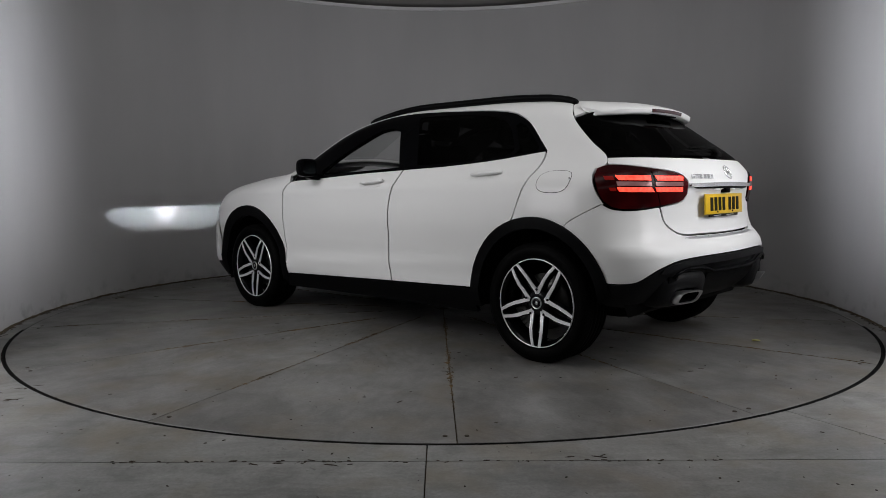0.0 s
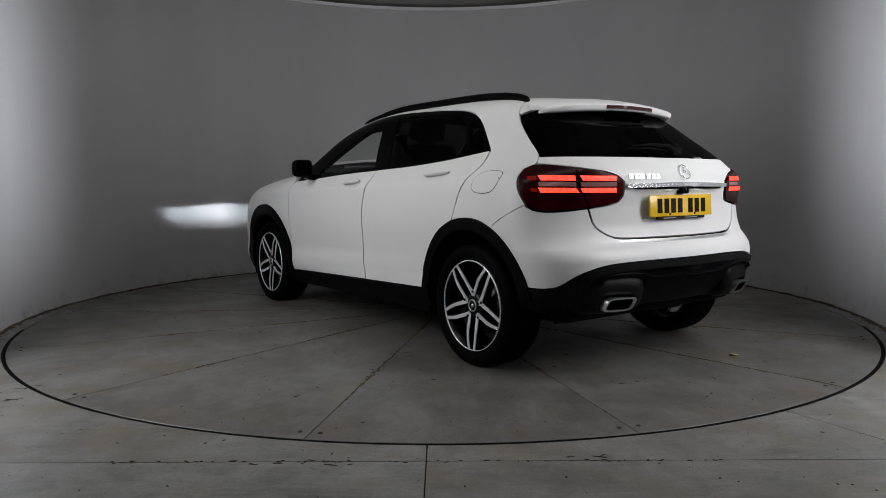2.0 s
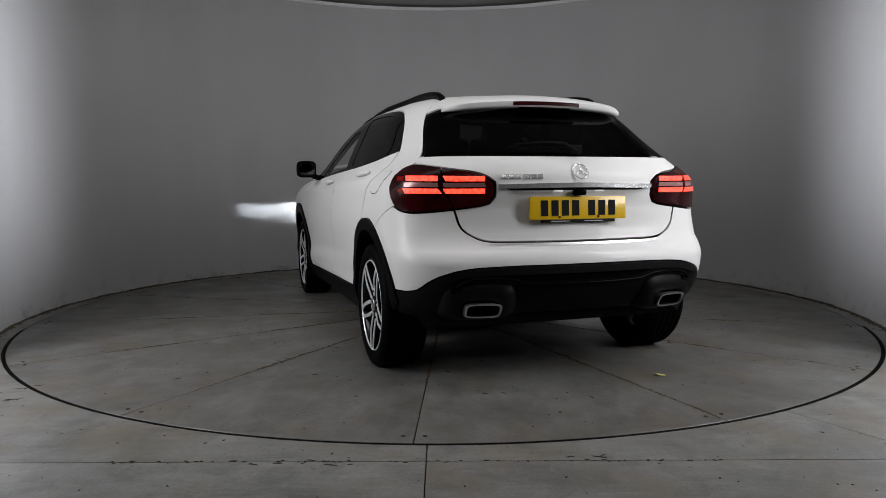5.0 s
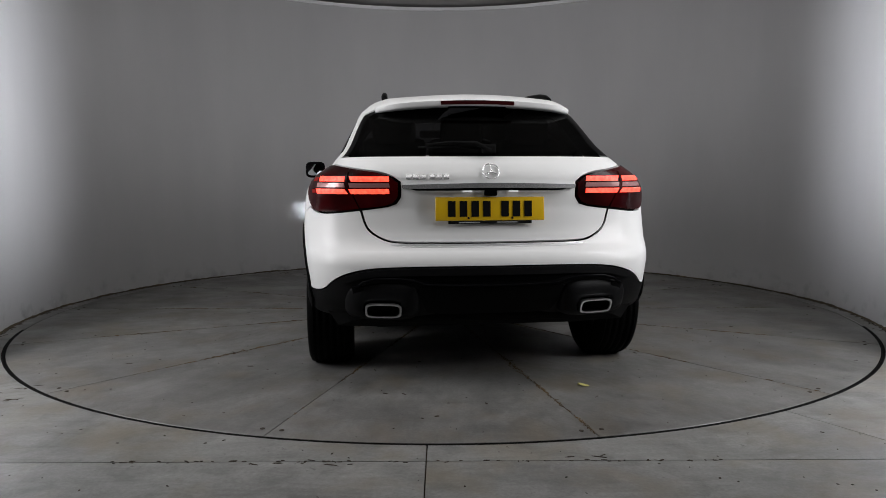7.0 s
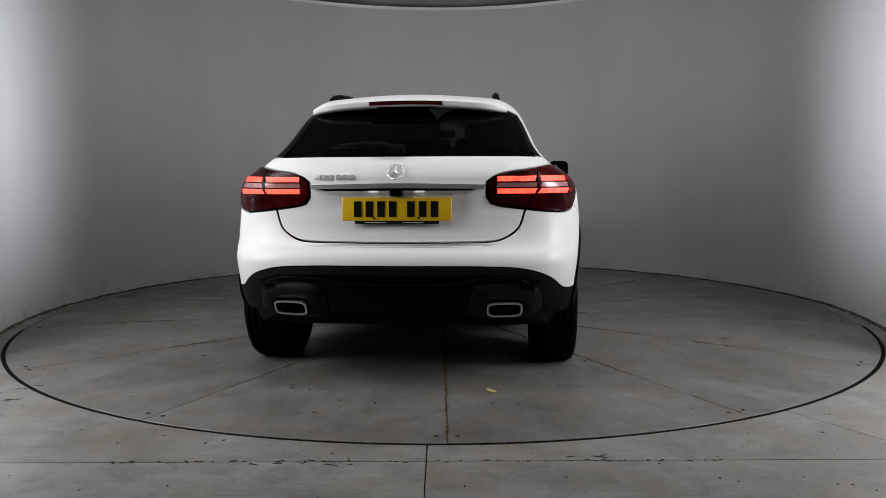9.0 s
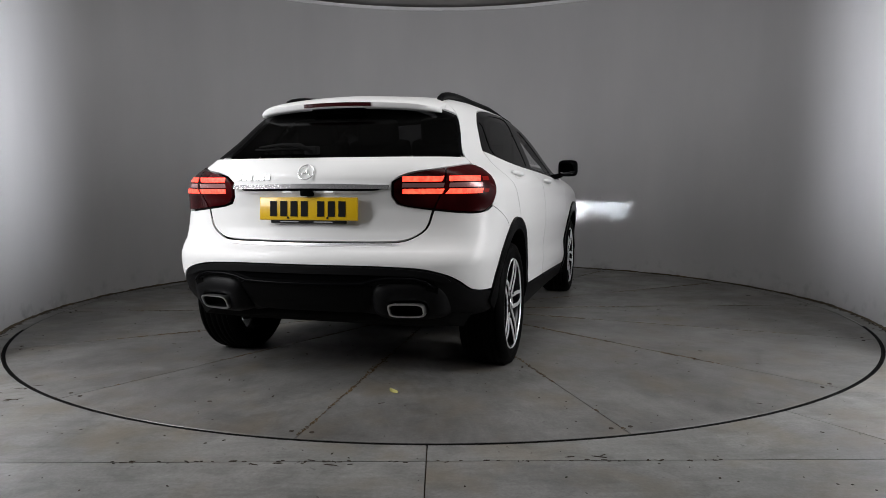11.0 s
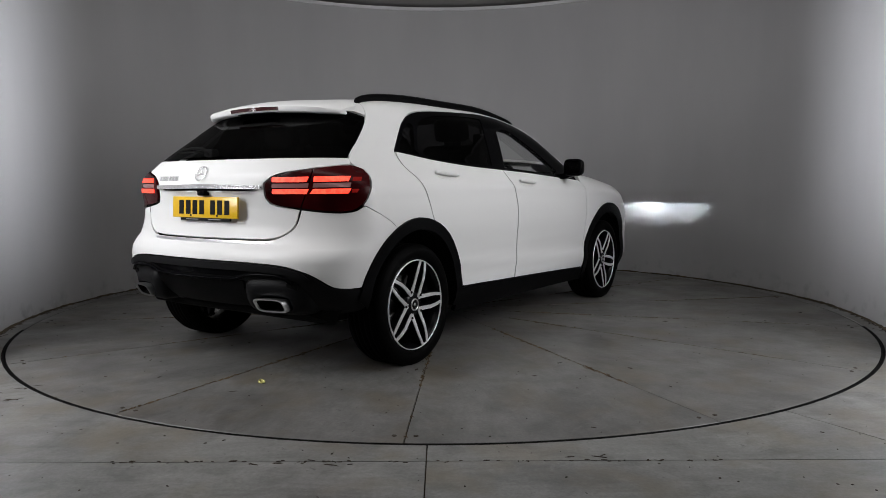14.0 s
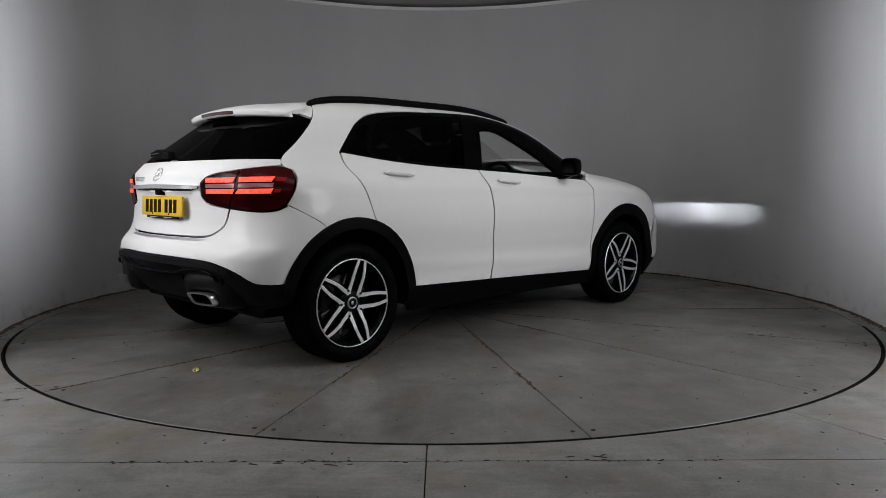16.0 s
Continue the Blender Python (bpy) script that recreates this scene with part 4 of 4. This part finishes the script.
        panel("bumper_reflector_cap", [R(28.0, 0.470), R(30.5, 0.466), R(30.5, 0.500), R(28.0, 0.503)], BLACK_TRIM, car, "rear", side=s, lift=0.012, depth=0.012, gap=0.0)
    # bright load-sill strip and its studs
    panel("load_sill", [R(0, 0.678), R(20, 0.679), R(23.0, 0.687), R(21, 0.692), R(0, 0.691)], SATIN, car, "rear", both=True, lift=0.003, depth=0.004, gap=0.0, label="brushed steel load sill strip")
    for i in range(15):
        p = R(abs(-21 + 3 * i), 0.690) * np.array([1, math.copysign(1, -21 + 3 * i), 1])
        part("sill_rib", box((p[0] - 0.006, p[1] - 0.004, p[2] - 0.001), (p[0] + 0.003, p[1] + 0.004, p[2] + 0.0025), 0.001), SATIN, car)
    # chrome grip above the plate
    panel("grip_bar", [R(0, 0.956), R(20.3, 0.952), R(20.6, 0.956), R(20.6, 0.972), R(0, 0.979)], CHROME, car, "rear", both=True, lift=0.016, depth=0.016, gap=0.0, cell=0.02, label="chrome tailgate strip")
    panel("grip_end", [R(0, 0.944), R(17.5, 0.944), R(18.6, 0.950), R(18.6, 0.962), R(0, 0.966)], GLOSS_BLACK, car, "rear", both=True, lift=0.003, depth=0.004, gap=0.0, cell=0.03, label="dark underside of the chrome strip")
    build_plate(car)
    build_badges(car)
    build_spoiler(car)
    for s in (1, -1):
        build_exhaust(car, s)
    # rear wiper
    bm = tube([(-1.980, -0.01, 1.130), (-1.975, 0.06, 1.165), (-1.958, 0.17, 1.170), (-1.940, 0.30, 1.160)], [0.017, 0.015, 0.011, 0.006], 8, 0.7)
    add_box(bm, (-1.99, -0.035, 1.118), (-1.945, 0.03, 1.160), 0.008)
    w = part("rear_wiper", bm, DARK, car)
    part("wiper_blade", tube([(-1.955, 0.02, 1.142), (-1.948, 0.17, 1.152), (-1.928, 0.33, 1.148)], 0.006, 6), DARK, w)
    # camera pod and plate lights under the grip
    part("reversing_camera", box((-2.045, -0.030, 0.918), (-1.99, 0.030, 0.950), 0.008), GLOSS_BLACK, car)
    for y in (-0.11, 0.11):
        part("plate_light", box((-2.030, y - 0.022, 0.936), (-2.005, y + 0.022, 0.944), 0.003), PLATE_LIGHT, car, "small white number plate light")


def build_plate(car):
    """Yellow plate; its characters are plain bars."""
    m = pose(-2.019, 0, 0.857, 0, 3, 0)
    plate = part("number_plate", box((-0.006, -0.26, -0.0555), (0.006, 0.26, 0.0555), 0.004, m), YELLOW, car, "yellow rear number plate with black bars")
    y = 0.202
    for k in range(7):
        part("plate_bar", box((-0.0085, y - 0.036, -0.037), (-0.0062, y, 0.037), 0.0, m), INK, plate, smooth=False)
        y -= 0.0555 if k != 3 else 0.087
    part("plate_surround", box((-0.002, -0.20, -0.070), (0.008, 0.20, -0.052), 0.002, m), INK, plate, "black strip below the plate")
    for a, b in ((0.05, 0.15), (-0.13, -0.03)):
        part("dealer_bar", box((-0.0035, a, -0.0655), (-0.0022, b, -0.0610), 0.0, m), GREYINK, plate, smooth=False)
    for q in (-0.105, 0.105):
        part("plate_screw", box((-0.010, q - 0.005, -0.048), (-0.006, q + 0.005, -0.038), 0.002, m), INK, plate)


def build_badges(car):
    """A plain ring badge and six small bright strokes."""
    c = R(0, 1.030)
    n = skin_normal(c[None])[0]
    q = Vector(-n).to_track_quat("Z", "Y").to_matrix().to_4x4()
    place = Matrix.Translation(Vector(c) + Vector(n) * 0.005) @ q
    ringpts = [place @ Vector((0.040 * math.cos(2 * math.pi * i / 32), 0.040 * math.sin(2 * math.pi * i / 32), 0)) for i in range(32)]
    part("ring_badge", tube(ringpts, 0.0029, 8, closed=True), CHROME, car, "chrome ring badge")
    for k in range(3):
        turn = radians(90 + 120 * k)
        arm = [place @ Vector((r * math.cos(turn), r * math.sin(turn), -0.001)) for r in (0.0, 0.012, 0.026, 0.039)]
        part("badge_arm", tube(arm, [0.0058, 0.0038, 0.0024, 0.0012], 6), CHROME, car)
    deg = 19.7
    for k in range(6):
        panel("badge_stroke", [R(deg, 0.996), R(deg - 1.25, 0.996), R(deg - 1.25, 1.018), R(deg, 1.018)], CHROME, car, "rear", lift=0.006, depth=0.006, gap=0.0, smooth=False)
        deg -= 1.62 if k != 2 else 2.1


def spoiler_edge(y):
    """Trailing edge of the spoiler at a width: its length along the car and its height."""
    t = abs(y) / 0.52
    return -1.678 + 0.26 * y * y + 0.075 * max(0, (t - 0.72) / 0.28) ** 2, 1.409 - 0.10 * y * y - 0.010 * max(0, (t - 0.8) / 0.2) ** 2


def build_spoiler(car):
    """Roof spoiler with a thick trailing edge over the rear window."""
    bm = bmesh.new()
    loops = []
    for i in range(-26, 27):
        y = 0.52 * i / 26
        t = abs(i) / 26
        tip, ztip = spoiler_edge(y)
        thick = 0.036 - 0.014 * max(0, (t - 0.8) / 0.2) ** 2
        xf = -1.40
        top0 = float(TOP(np.array(xf))) - 0.12 * y * y - 0.022 * max(0, (t - 0.84) / 0.16) ** 2
        prof = [(xf, top0 + 0.001)]
        for k in range(1, 6):
            u = k / 6
            prof.append((xf + (tip + 0.012 - xf) * u, top0 + (ztip + 0.003 - top0) * u + 0.010 * math.sin(math.pi * u) * (1 - t * t)))
        prof += [(tip + 0.010, ztip), (tip, ztip - 0.008), (tip + 0.004, ztip - thick + 0.008), (tip + 0.012, ztip - thick), (tip + 0.055, ztip - thick - 0.004), (-1.53 + 0.16 * y * y, 1.395 - 0.10 * y * y), (xf - 0.03, top0 - 0.035)]
        loops.append([(x, y, z) for x, z in prof])
    ring(bm, loops, cap=True)
    bmesh.ops.recalc_face_normals(bm, faces=bm.faces)
    sp = part("roof_spoiler", bm, PAINT, car)
    sp.data.set_sharp_from_angle(angle=radians(50))
    bm = bmesh.new()
    loops = []
    for i in range(-10, 11):
        y = 0.19 * i / 10
        tip, z = spoiler_edge(y)
        loops.append([(tip + 0.02, y, z - 0.008), (tip - 0.0025, y, z - 0.010), (tip + 0.0005, y, z - 0.029), (tip + 0.02, y, z - 0.030)])
    ring(bm, loops, cap=True)
    bmesh.ops.recalc_face_normals(bm, faces=bm.faces)
    part("high_brake_light", bm, BRAKE, sp, "unlit dark red high brake light", smooth=False)
    part("spoiler_slot", box((-1.655, -0.15, 1.3645), (-1.628, 0.15, 1.374), 0.002), GLOSS_BLACK, sp)


def squircle(w, h, n=28, e=0.45):
    return [(w * math.copysign(abs(math.cos(a)) ** e, math.cos(a)), h * math.copysign(abs(math.sin(a)) ** e, math.sin(a))) for a in [2 * math.pi * i / n for i in range(n)]]


def build_exhaust(car, s):
    def sleeve(rings):
        bm = bmesh.new()
        ring(bm, [[(x - 0.62 * z + 0.22 * s * y, s * 0.510 + y, 0.387 + z) for y, z in squircle(w, h)] for w, h, x in rings])
        bmesh.ops.recalc_face_normals(bm, faces=bm.faces)
        return bm
    e = part("exhaust_trim", sleeve(((0.080, 0.033, -2.00), (0.084, 0.037, -2.050), (0.083, 0.036, -2.060), (0.0755, 0.0290, -2.060), (0.073, 0.027, -2.050))), SATIN, car, "bright steel rectangular exhaust trim")
    e.data.set_sharp_from_angle(angle=radians(40))
    part("exhaust_sleeve", sleeve(((0.0732, 0.0272, -2.050), (0.066, 0.022, -1.95))), DARK, e, "dark inner sleeve")
    part("exhaust_core", box((-2.0, s * 0.51 - 0.07, 0.36), (-1.97, s * 0.51 + 0.07, 0.41)), DARK, e, smooth=False)


def build_wheel(car, x, s, phase):
    """A wheel whose face looks out; its parts sit in the wheel's own space."""
    wheel = part("wheel", spin([(0.245, -0.19), (0.238, -0.18), (0.216, -0.12), (0.216, -0.05), (0.234, -0.015), (0.245, -0.006), (0.249, -0.010), (0.249, -0.19)], 72), RIM_BLACK, car, "black alloy wheel with machined double spokes")
    wheel.matrix_basis = Matrix.Translation((x, s * 0.881, 0.325)) @ pose(0, 0, 0, 0, 0, 0 if s > 0 else 180)
    prof = [(0.244, -0.215), (0.258, -0.226), (0.285, -0.232), (0.315, -0.228), (0.332, -0.215), (0.341, -0.195)]
    for g in (-0.172, -0.138, -0.104, -0.068, -0.034):
        prof += [(0.345, g - 0.010), (0.338, g - 0.004), (0.338, g + 0.004), (0.345, g + 0.010)]
    prof += [(0.341, -0.012), (0.334, -0.002), (0.318, 0.004), (0.300, 0.007), (0.284, 0.008), (0.270, 0.007), (0.259, 0.002), (0.251, -0.004), (0.245, -0.02)]
    prof = [(r * 0.957 if r > 0.3 else r, h) for r, h in prof]
    tyre = part("tyre", spin(prof, 96), TYRE, wheel, "worn black road tyre")
    tyre.data.set_sharp_from_angle(angle=radians(50))
    part("brake_disc", spin([(0.06, -0.085), (0.155, -0.085), (0.157, -0.10), (0.06, -0.10)], 48), DISC, wheel)
    bm = bmesh.new()
    for k in range(7):
        a0 = radians(20 + k * 9)
        add_box(bm, (0.115, -0.11, -0.013), (0.185, -0.062, 0.013), 0.006, pose(0, 0, 0, 0, math.degrees(a0), 0))
    part("brake_caliper", bm, DISC, wheel)
    part("rim_edge", spin([(0.2385, -0.006), (0.2392, 0.001), (0.2425, 0.0015), (0.2450, -0.005)], 96), RIM_SILVER, wheel, "thin machined rim edge")
    for k in range(5):
        a = radians(phase + 72 * k)
        # a black spoke body and two bright faces that part from the bolt outwards
        for sgn in (-1, 1):
            rows = []
            # from the bolt the arm leaves sideways, then runs straight to the rim
            for rr, off, w in ((0.052, 1.0, 0.0105), (0.066, 5.0, 0.0125), (0.080, 11.0, 0.0118), (0.102, 17.0, 0.0108), (0.147, 22.4, 0.0100), (0.190, 26.8, 0.0094), (0.2385, 30.9, 0.0088)):
                rows.append((rr, a + sgn * radians(off), w))
            for nm, material, y_top, y_low, grow in (("spoke", RIM_BLACK, -0.004, -0.045, 0.006), ("spoke_face", RIM_SILVER, 0.0, -0.006, 0.0)):
                bm = bmesh.new()
                loops = []
                for i, (rr, an, w) in enumerate(rows):
                    p = Vector((-rr * math.cos(an), 0, rr * math.sin(an)))
                    j = min(i + 1, len(rows) - 1)
                    h = max(i - 1, 0)
                    d = (Vector((-rows[j][0] * math.cos(rows[j][1]), 0, rows[j][0] * math.sin(rows[j][1]))) - Vector((-rows[h][0] * math.cos(rows[h][1]), 0, rows[h][0] * math.sin(rows[h][1])))).normalized()
                    nrm = Vector((-d.z, 0, d.x)) * (w + grow)
                    dish = -0.016 * (1 - min(1, max(0, rr - 0.066) / 0.10))
                    up, lo = Vector((0, y_top + dish, 0)), Vector((0, y_low + dish, 0))
                    loops.append([p - nrm + lo, p - nrm * 0.92 + up, p + nrm * 0.92 + up, p + nrm + lo])
                ring(bm, loops, cap=True)
                bmesh.ops.recalc_face_normals(bm, faces=bm.faces)
                part(nm, bm, material, wheel, smooth=False)
        c = (-0.074 * math.cos(a), 0, 0.074 * math.sin(a))
        bm = spin([(0.0005, -0.009), (0.006, -0.009), (0.007, -0.014)], 14)
        bmesh.ops.translate(bm, verts=bm.verts, vec=c)
        part("wheel_bolt", bm, RIM_BLACK, wheel)
    part("hub", spin([(0.001, -0.060), (0.085, -0.060), (0.072, -0.022), (0.045, -0.016), (0.001, -0.016)], 40), RIM_BLACK, wheel)
    cap = part("hub_cap", spin([(0.001, -0.010), (0.030, -0.010), (0.034, -0.014), (0.034, -0.03)], 36), RIM_BLACK, wheel)
    part("cap_ring", spin([(0.026, -0.010), (0.027, -0.007), (0.033, -0.007), (0.034, -0.012)], 36), SATIN, cap, "silver ring on the hub cap")
    part("cap_mark", spin([(0.001, -0.008), (0.009, -0.008), (0.010, -0.010)], 18), SATIN, cap)
    return wheel


def build_mirror(car, s):
    """Door mirror: rounded black housing, glass towards the rear, foot on the door."""
    bm = bmesh.new()
    loops = []
    for x, w, h in ((0.535, 0.108, 0.076), (0.543, 0.120, 0.085), (0.568, 0.122, 0.086), (0.598, 0.114, 0.078), (0.622, 0.088, 0.060), (0.636, 0.045, 0.034)):
        loops.append([(x - 0.02 * math.copysign(1, 1) * (y / 0.12) * 0.6, s * (0.950 + y), 1.088 + z) for y, z in squircle(w * 0.63, h * 0.75, 28, 0.5)])
    ring(bm, loops, cap=True)
    bmesh.ops.recalc_face_normals(bm, faces=bm.faces)
    m = part("door_mirror", bm, GLOSS_BLACK, car, "gloss black door mirror")
    m.data.set_sharp_from_angle(angle=radians(40))
    bm = bmesh.new()
    pts = [(0.5365 - 0.012 * (y / 0.12), s * (0.950 + y), 1.088 + z) for y, z in squircle(0.060, 0.046, 28, 0.5)]
    f = bm.faces.new([bm.verts.new(p) for p in pts])
    r = bmesh.ops.extrude_face_region(bm, geom=[f])
    bmesh.ops.translate(bm, verts=[v for v in r["geom"] if isinstance(v, bmesh.types.BMVert)], vec=(-0.008, 0, 0))
    bmesh.ops.recalc_face_normals(bm, faces=bm.faces)
    part("mirror_glass", bm, MIRROR, m, smooth=False)
    bm = bmesh.new()
    ring(bm, [[(x, s * y, z) for x, z in ((0.56, z0), (0.66, z0), (0.67, z1), (0.57, z1))] for y, z0, z1 in ((0.79, 0.995, 1.035), (0.86, 1.005, 1.045), (0.90, 1.02, 1.06))], cap=True)
    bmesh.ops.recalc_face_normals(bm, faces=bm.faces)
    part("mirror_foot", bm, GLOSS_BLACK, m)


def build_handle(car, x0, x1, z, s):
    """Pull handle over a shallow cup."""
    mid = S((x0 + x1) / 2, z)
    cup = [S((x0 + x1) / 2 + 0.105 * c, z + 0.030 * q) for c, q in squircle(1, 1, 20, 0.7)]
    h = panel("door_handle", cup, PAINT, car, side=s, gap=0.0, lift=0.001, depth=0.003, cell=0.02)
    n = 12
    pts, rad = [], []
    for i in range(n + 1):
        t = i / n
        x = x0 + (x1 - x0) * t
        p = S(x, z + 0.004 + 0.014 * (t - 0.5))
        out = 0.030 * math.sin(math.pi * min(1, max(0, 0.06 + 0.88 * t))) ** 0.4
        pts.append((p[0], s * (p[1] + out), p[2]))
        rad.append(0.0145 if 1 < i < n - 1 else 0.010)
    part("grip", tube(pts, rad, 10, 1.0), PAINT, h)


def build_rail(car, s):
    ctrl = [(0.330, 50.5, 0.004), (0.20, 54.8, 0.024), (0.05, 57.0, 0.034), (-0.20, 58.3, 0.038), (-0.55, 58.8, 0.038), (-0.90, 58.4, 0.038), (-1.15, 57.2, 0.034), (-1.28, 56.2, 0.026), (-1.345, 55.6, 0.010)]
    pts = []
    for i in range(len(ctrl) - 1):
        for k in range(4):
            t = k / 4
            pts.append([a + (b - a) * t for a, b in zip(ctrl[i], ctrl[i + 1])])
    pts.append(ctrl[-1])
    out = []
    for x, deg, h in pts:
        p = A(x, deg)
        out.append((p[0], s * p[1], p[2] + h * 0.62))
    rail = part("roof_rail", tube(out, [0.012] + [0.017] * (len(out) - 2) + [0.010], 10, 1.15), BLACK_TRIM, car, "black roof rail")
    bm = bmesh.new()
    low = [(x, y, z - 0.022) for x, y, z in out]
    loops = [[(x, y - 0.010, z + 0.02), (x, y + 0.010, z + 0.02), (x, y + 0.012, z - 0.016), (x, y - 0.012, z - 0.016)] for x, y, z in low]
    ring(bm, loops, cap=True)
    bmesh.ops.recalc_face_normals(bm, faces=bm.faces)
    part("rail_foot", bm, BLACK_TRIM, rail)


def build_core(car):
    """Dark inner body: floor, wheel wells and the tub below the belt line."""
    bm = bmesh.new()
    loops = []
    for i in range(73):
        x = -1.93 + 3.76 * i / 72
        w = float(S(x, 0.75)[1]) - 0.035
        if abs(x + 1.345) < 0.47 or abs(x - 1.385) < 0.48:
            w = min(w, 0.58)
        end = max(0.0, abs(x + 0.05) - 1.6) / 0.3
        zb = 0.24 + 0.12 * min(1, end) ** 2
        wb = w - 0.05
        top = min(0.985, float(TOP(np.array(x))) - 0.10)
        loops.append([(x, -wb, zb), (x, wb, zb), (x, w, zb + 0.08), (x, w, 0.90), (x, w - 0.07, top), (x, -w + 0.07, top), (x, -w, 0.90), (x, -w, zb + 0.08)])
    ring(bm, loops, cap=True)
    bmesh.ops.recalc_face_normals(bm, faces=bm.faces)
    part("inner_body", bm, DARK, car, "dark underbody and wheel wells", smooth=False)
    for x in (-1.345, 1.385):
        for s in (1, -1):
            bm = bmesh.new()
            rows = []
            for y in (0.56, 0.70, 0.862):
                rows.append([(x + 0.402 * math.cos(radians(a)), s * y, 0.345 + 0.402 * math.sin(radians(a))) for a in np.linspace(-22 if x > 0 else 0, 168 if x < 0 else 200, 24)])
            ring(bm, rows, closed=False)
            bmesh.ops.recalc_face_normals(bm, faces=bm.faces)
            part("wheel_liner", bm, DARK, car, "black wheel arch liner")
    for x in (-1.35, 1.35):
        part("axle", tube([(x, -0.68, 0.33), (x, 0.68, 0.33)], 0.035, 10), DARK, car)
    part("rear_silencer", box((-1.93, -0.46, 0.30), (-1.62, 0.46, 0.38), 0.03), DARK, car)


def build_cabin(car):
    def seat(x, y, w, rear=False):
        bm = box((-0.07, -w / 2, 0.0), (0.05, w / 2, 0.30), 0.045, pose(x, y, 0.95, 0, -14, 0))
        s = part("rear_seat" if rear else "front_seat", bm, CABIN, car, "black cloth car seat")
        part("headrest", box((-0.05, -0.125, 0.0), (0.05, 0.125, 0.16), 0.04, pose(x - 0.085, y, 1.265 if not rear else 1.20, 0, -10, 0)), CABIN, s)
        part("headrest_post", box((-0.01, -0.07, 0.0), (0.01, 0.07, 0.06), 0.004, pose(x - 0.075, y, 1.235 if not rear else 1.17, 0, -10, 0)), SATIN, s)
    for y in (-0.37, 0.37):
        seat(-0.12, y, 0.48)
    for y in (-0.40, 0.0, 0.40):
        seat(-0.98, y, 0.38, True)
    part("dashboard", box((0.46, -0.68, 0.93), (0.90, 0.68, 1.060), 0.05), CABIN, car)
    wheelpts = [pose(0.38, -0.37, 0.955, 0, -68, 0) @ Vector((0.185 * math.cos(2 * math.pi * i / 36), 0.185 * math.sin(2 * math.pi * i / 36), 0)) for i in range(36)]
    part("steering_wheel", tube(wheelpts, 0.016, 8, closed=True), CABIN, car)
    part("rear_view_mirror", box((0.40, -0.12, 1.335), (0.43, 0.12, 1.395), 0.02), GLOSS_BLACK, car)
    panel("headlining", [A(0.24, 55.5), A(-0.50, 59.5), A(-1.22, 57.2), A(-1.36, 60.0), A(-1.44, 90.0), A(0.14, 90.0)], CABIN, car, both=True, gap=0.0, lift=-0.024, depth=0.0005, label="black headlining")
    for s in (1, -1):
        part("belt_pillar", box((-0.33, s * 0.64 - 0.03, 0.98), (-0.24, s * 0.64 + 0.03, 1.30), 0.01, Matrix.Translation((0, 0, 0))), CABIN, car)


PRIVACY_DARK = glass("rear_glass", (0.036, 0.036, 0.038), 0.3)


def build_car():
    car = new("car")
    tagged(car, "white compact crossover car with black cladding and lit lamps", "car")
    build_core(car)
    build_shell(car)
    build_tail(car)
    build_cabin(car)
    for s in (1, -1):
        build_rail(car, s)
        build_mirror(car, s)
        build_handle(car, 0.08, -0.125, 0.984, s)
        build_handle(car, -0.865, -1.075, 1.030, s)
    for x, s, ph in ((-1.355, 1, 91), (-1.355, -1, 110), (1.385, 1, 92), (1.385, -1, 97)):
        build_wheel(car, x, s, ph)
    return car


car = build_car()


def motions():
    steps = [i * 0.5 for i in range(33)]
    spot = Matrix.Translation((CAR_X, CAR_Y, 0))
    walk(turntable, [(t, pose(0, 0, 0, 0, 0, TURN_START + TURN_RATE * t)) for t in steps])
    walk(car, [(t, pose(0, 0, 0, 0, 0, TURN_START + TURN_RATE * t) @ spot) for t in steps])
    walk(table_litter, [(t, pose(0, 0, 0, 0, 0, TURN_START + TURN_RATE * t)) for t in steps])
    walk(yellow_leaf, [(t, pose(0, 0, 0, 0, 0, TURN_START + TURN_RATE * t) @ pose(-2.239, -0.413, 0, 0, 0, 60)) for t in steps])


motions()
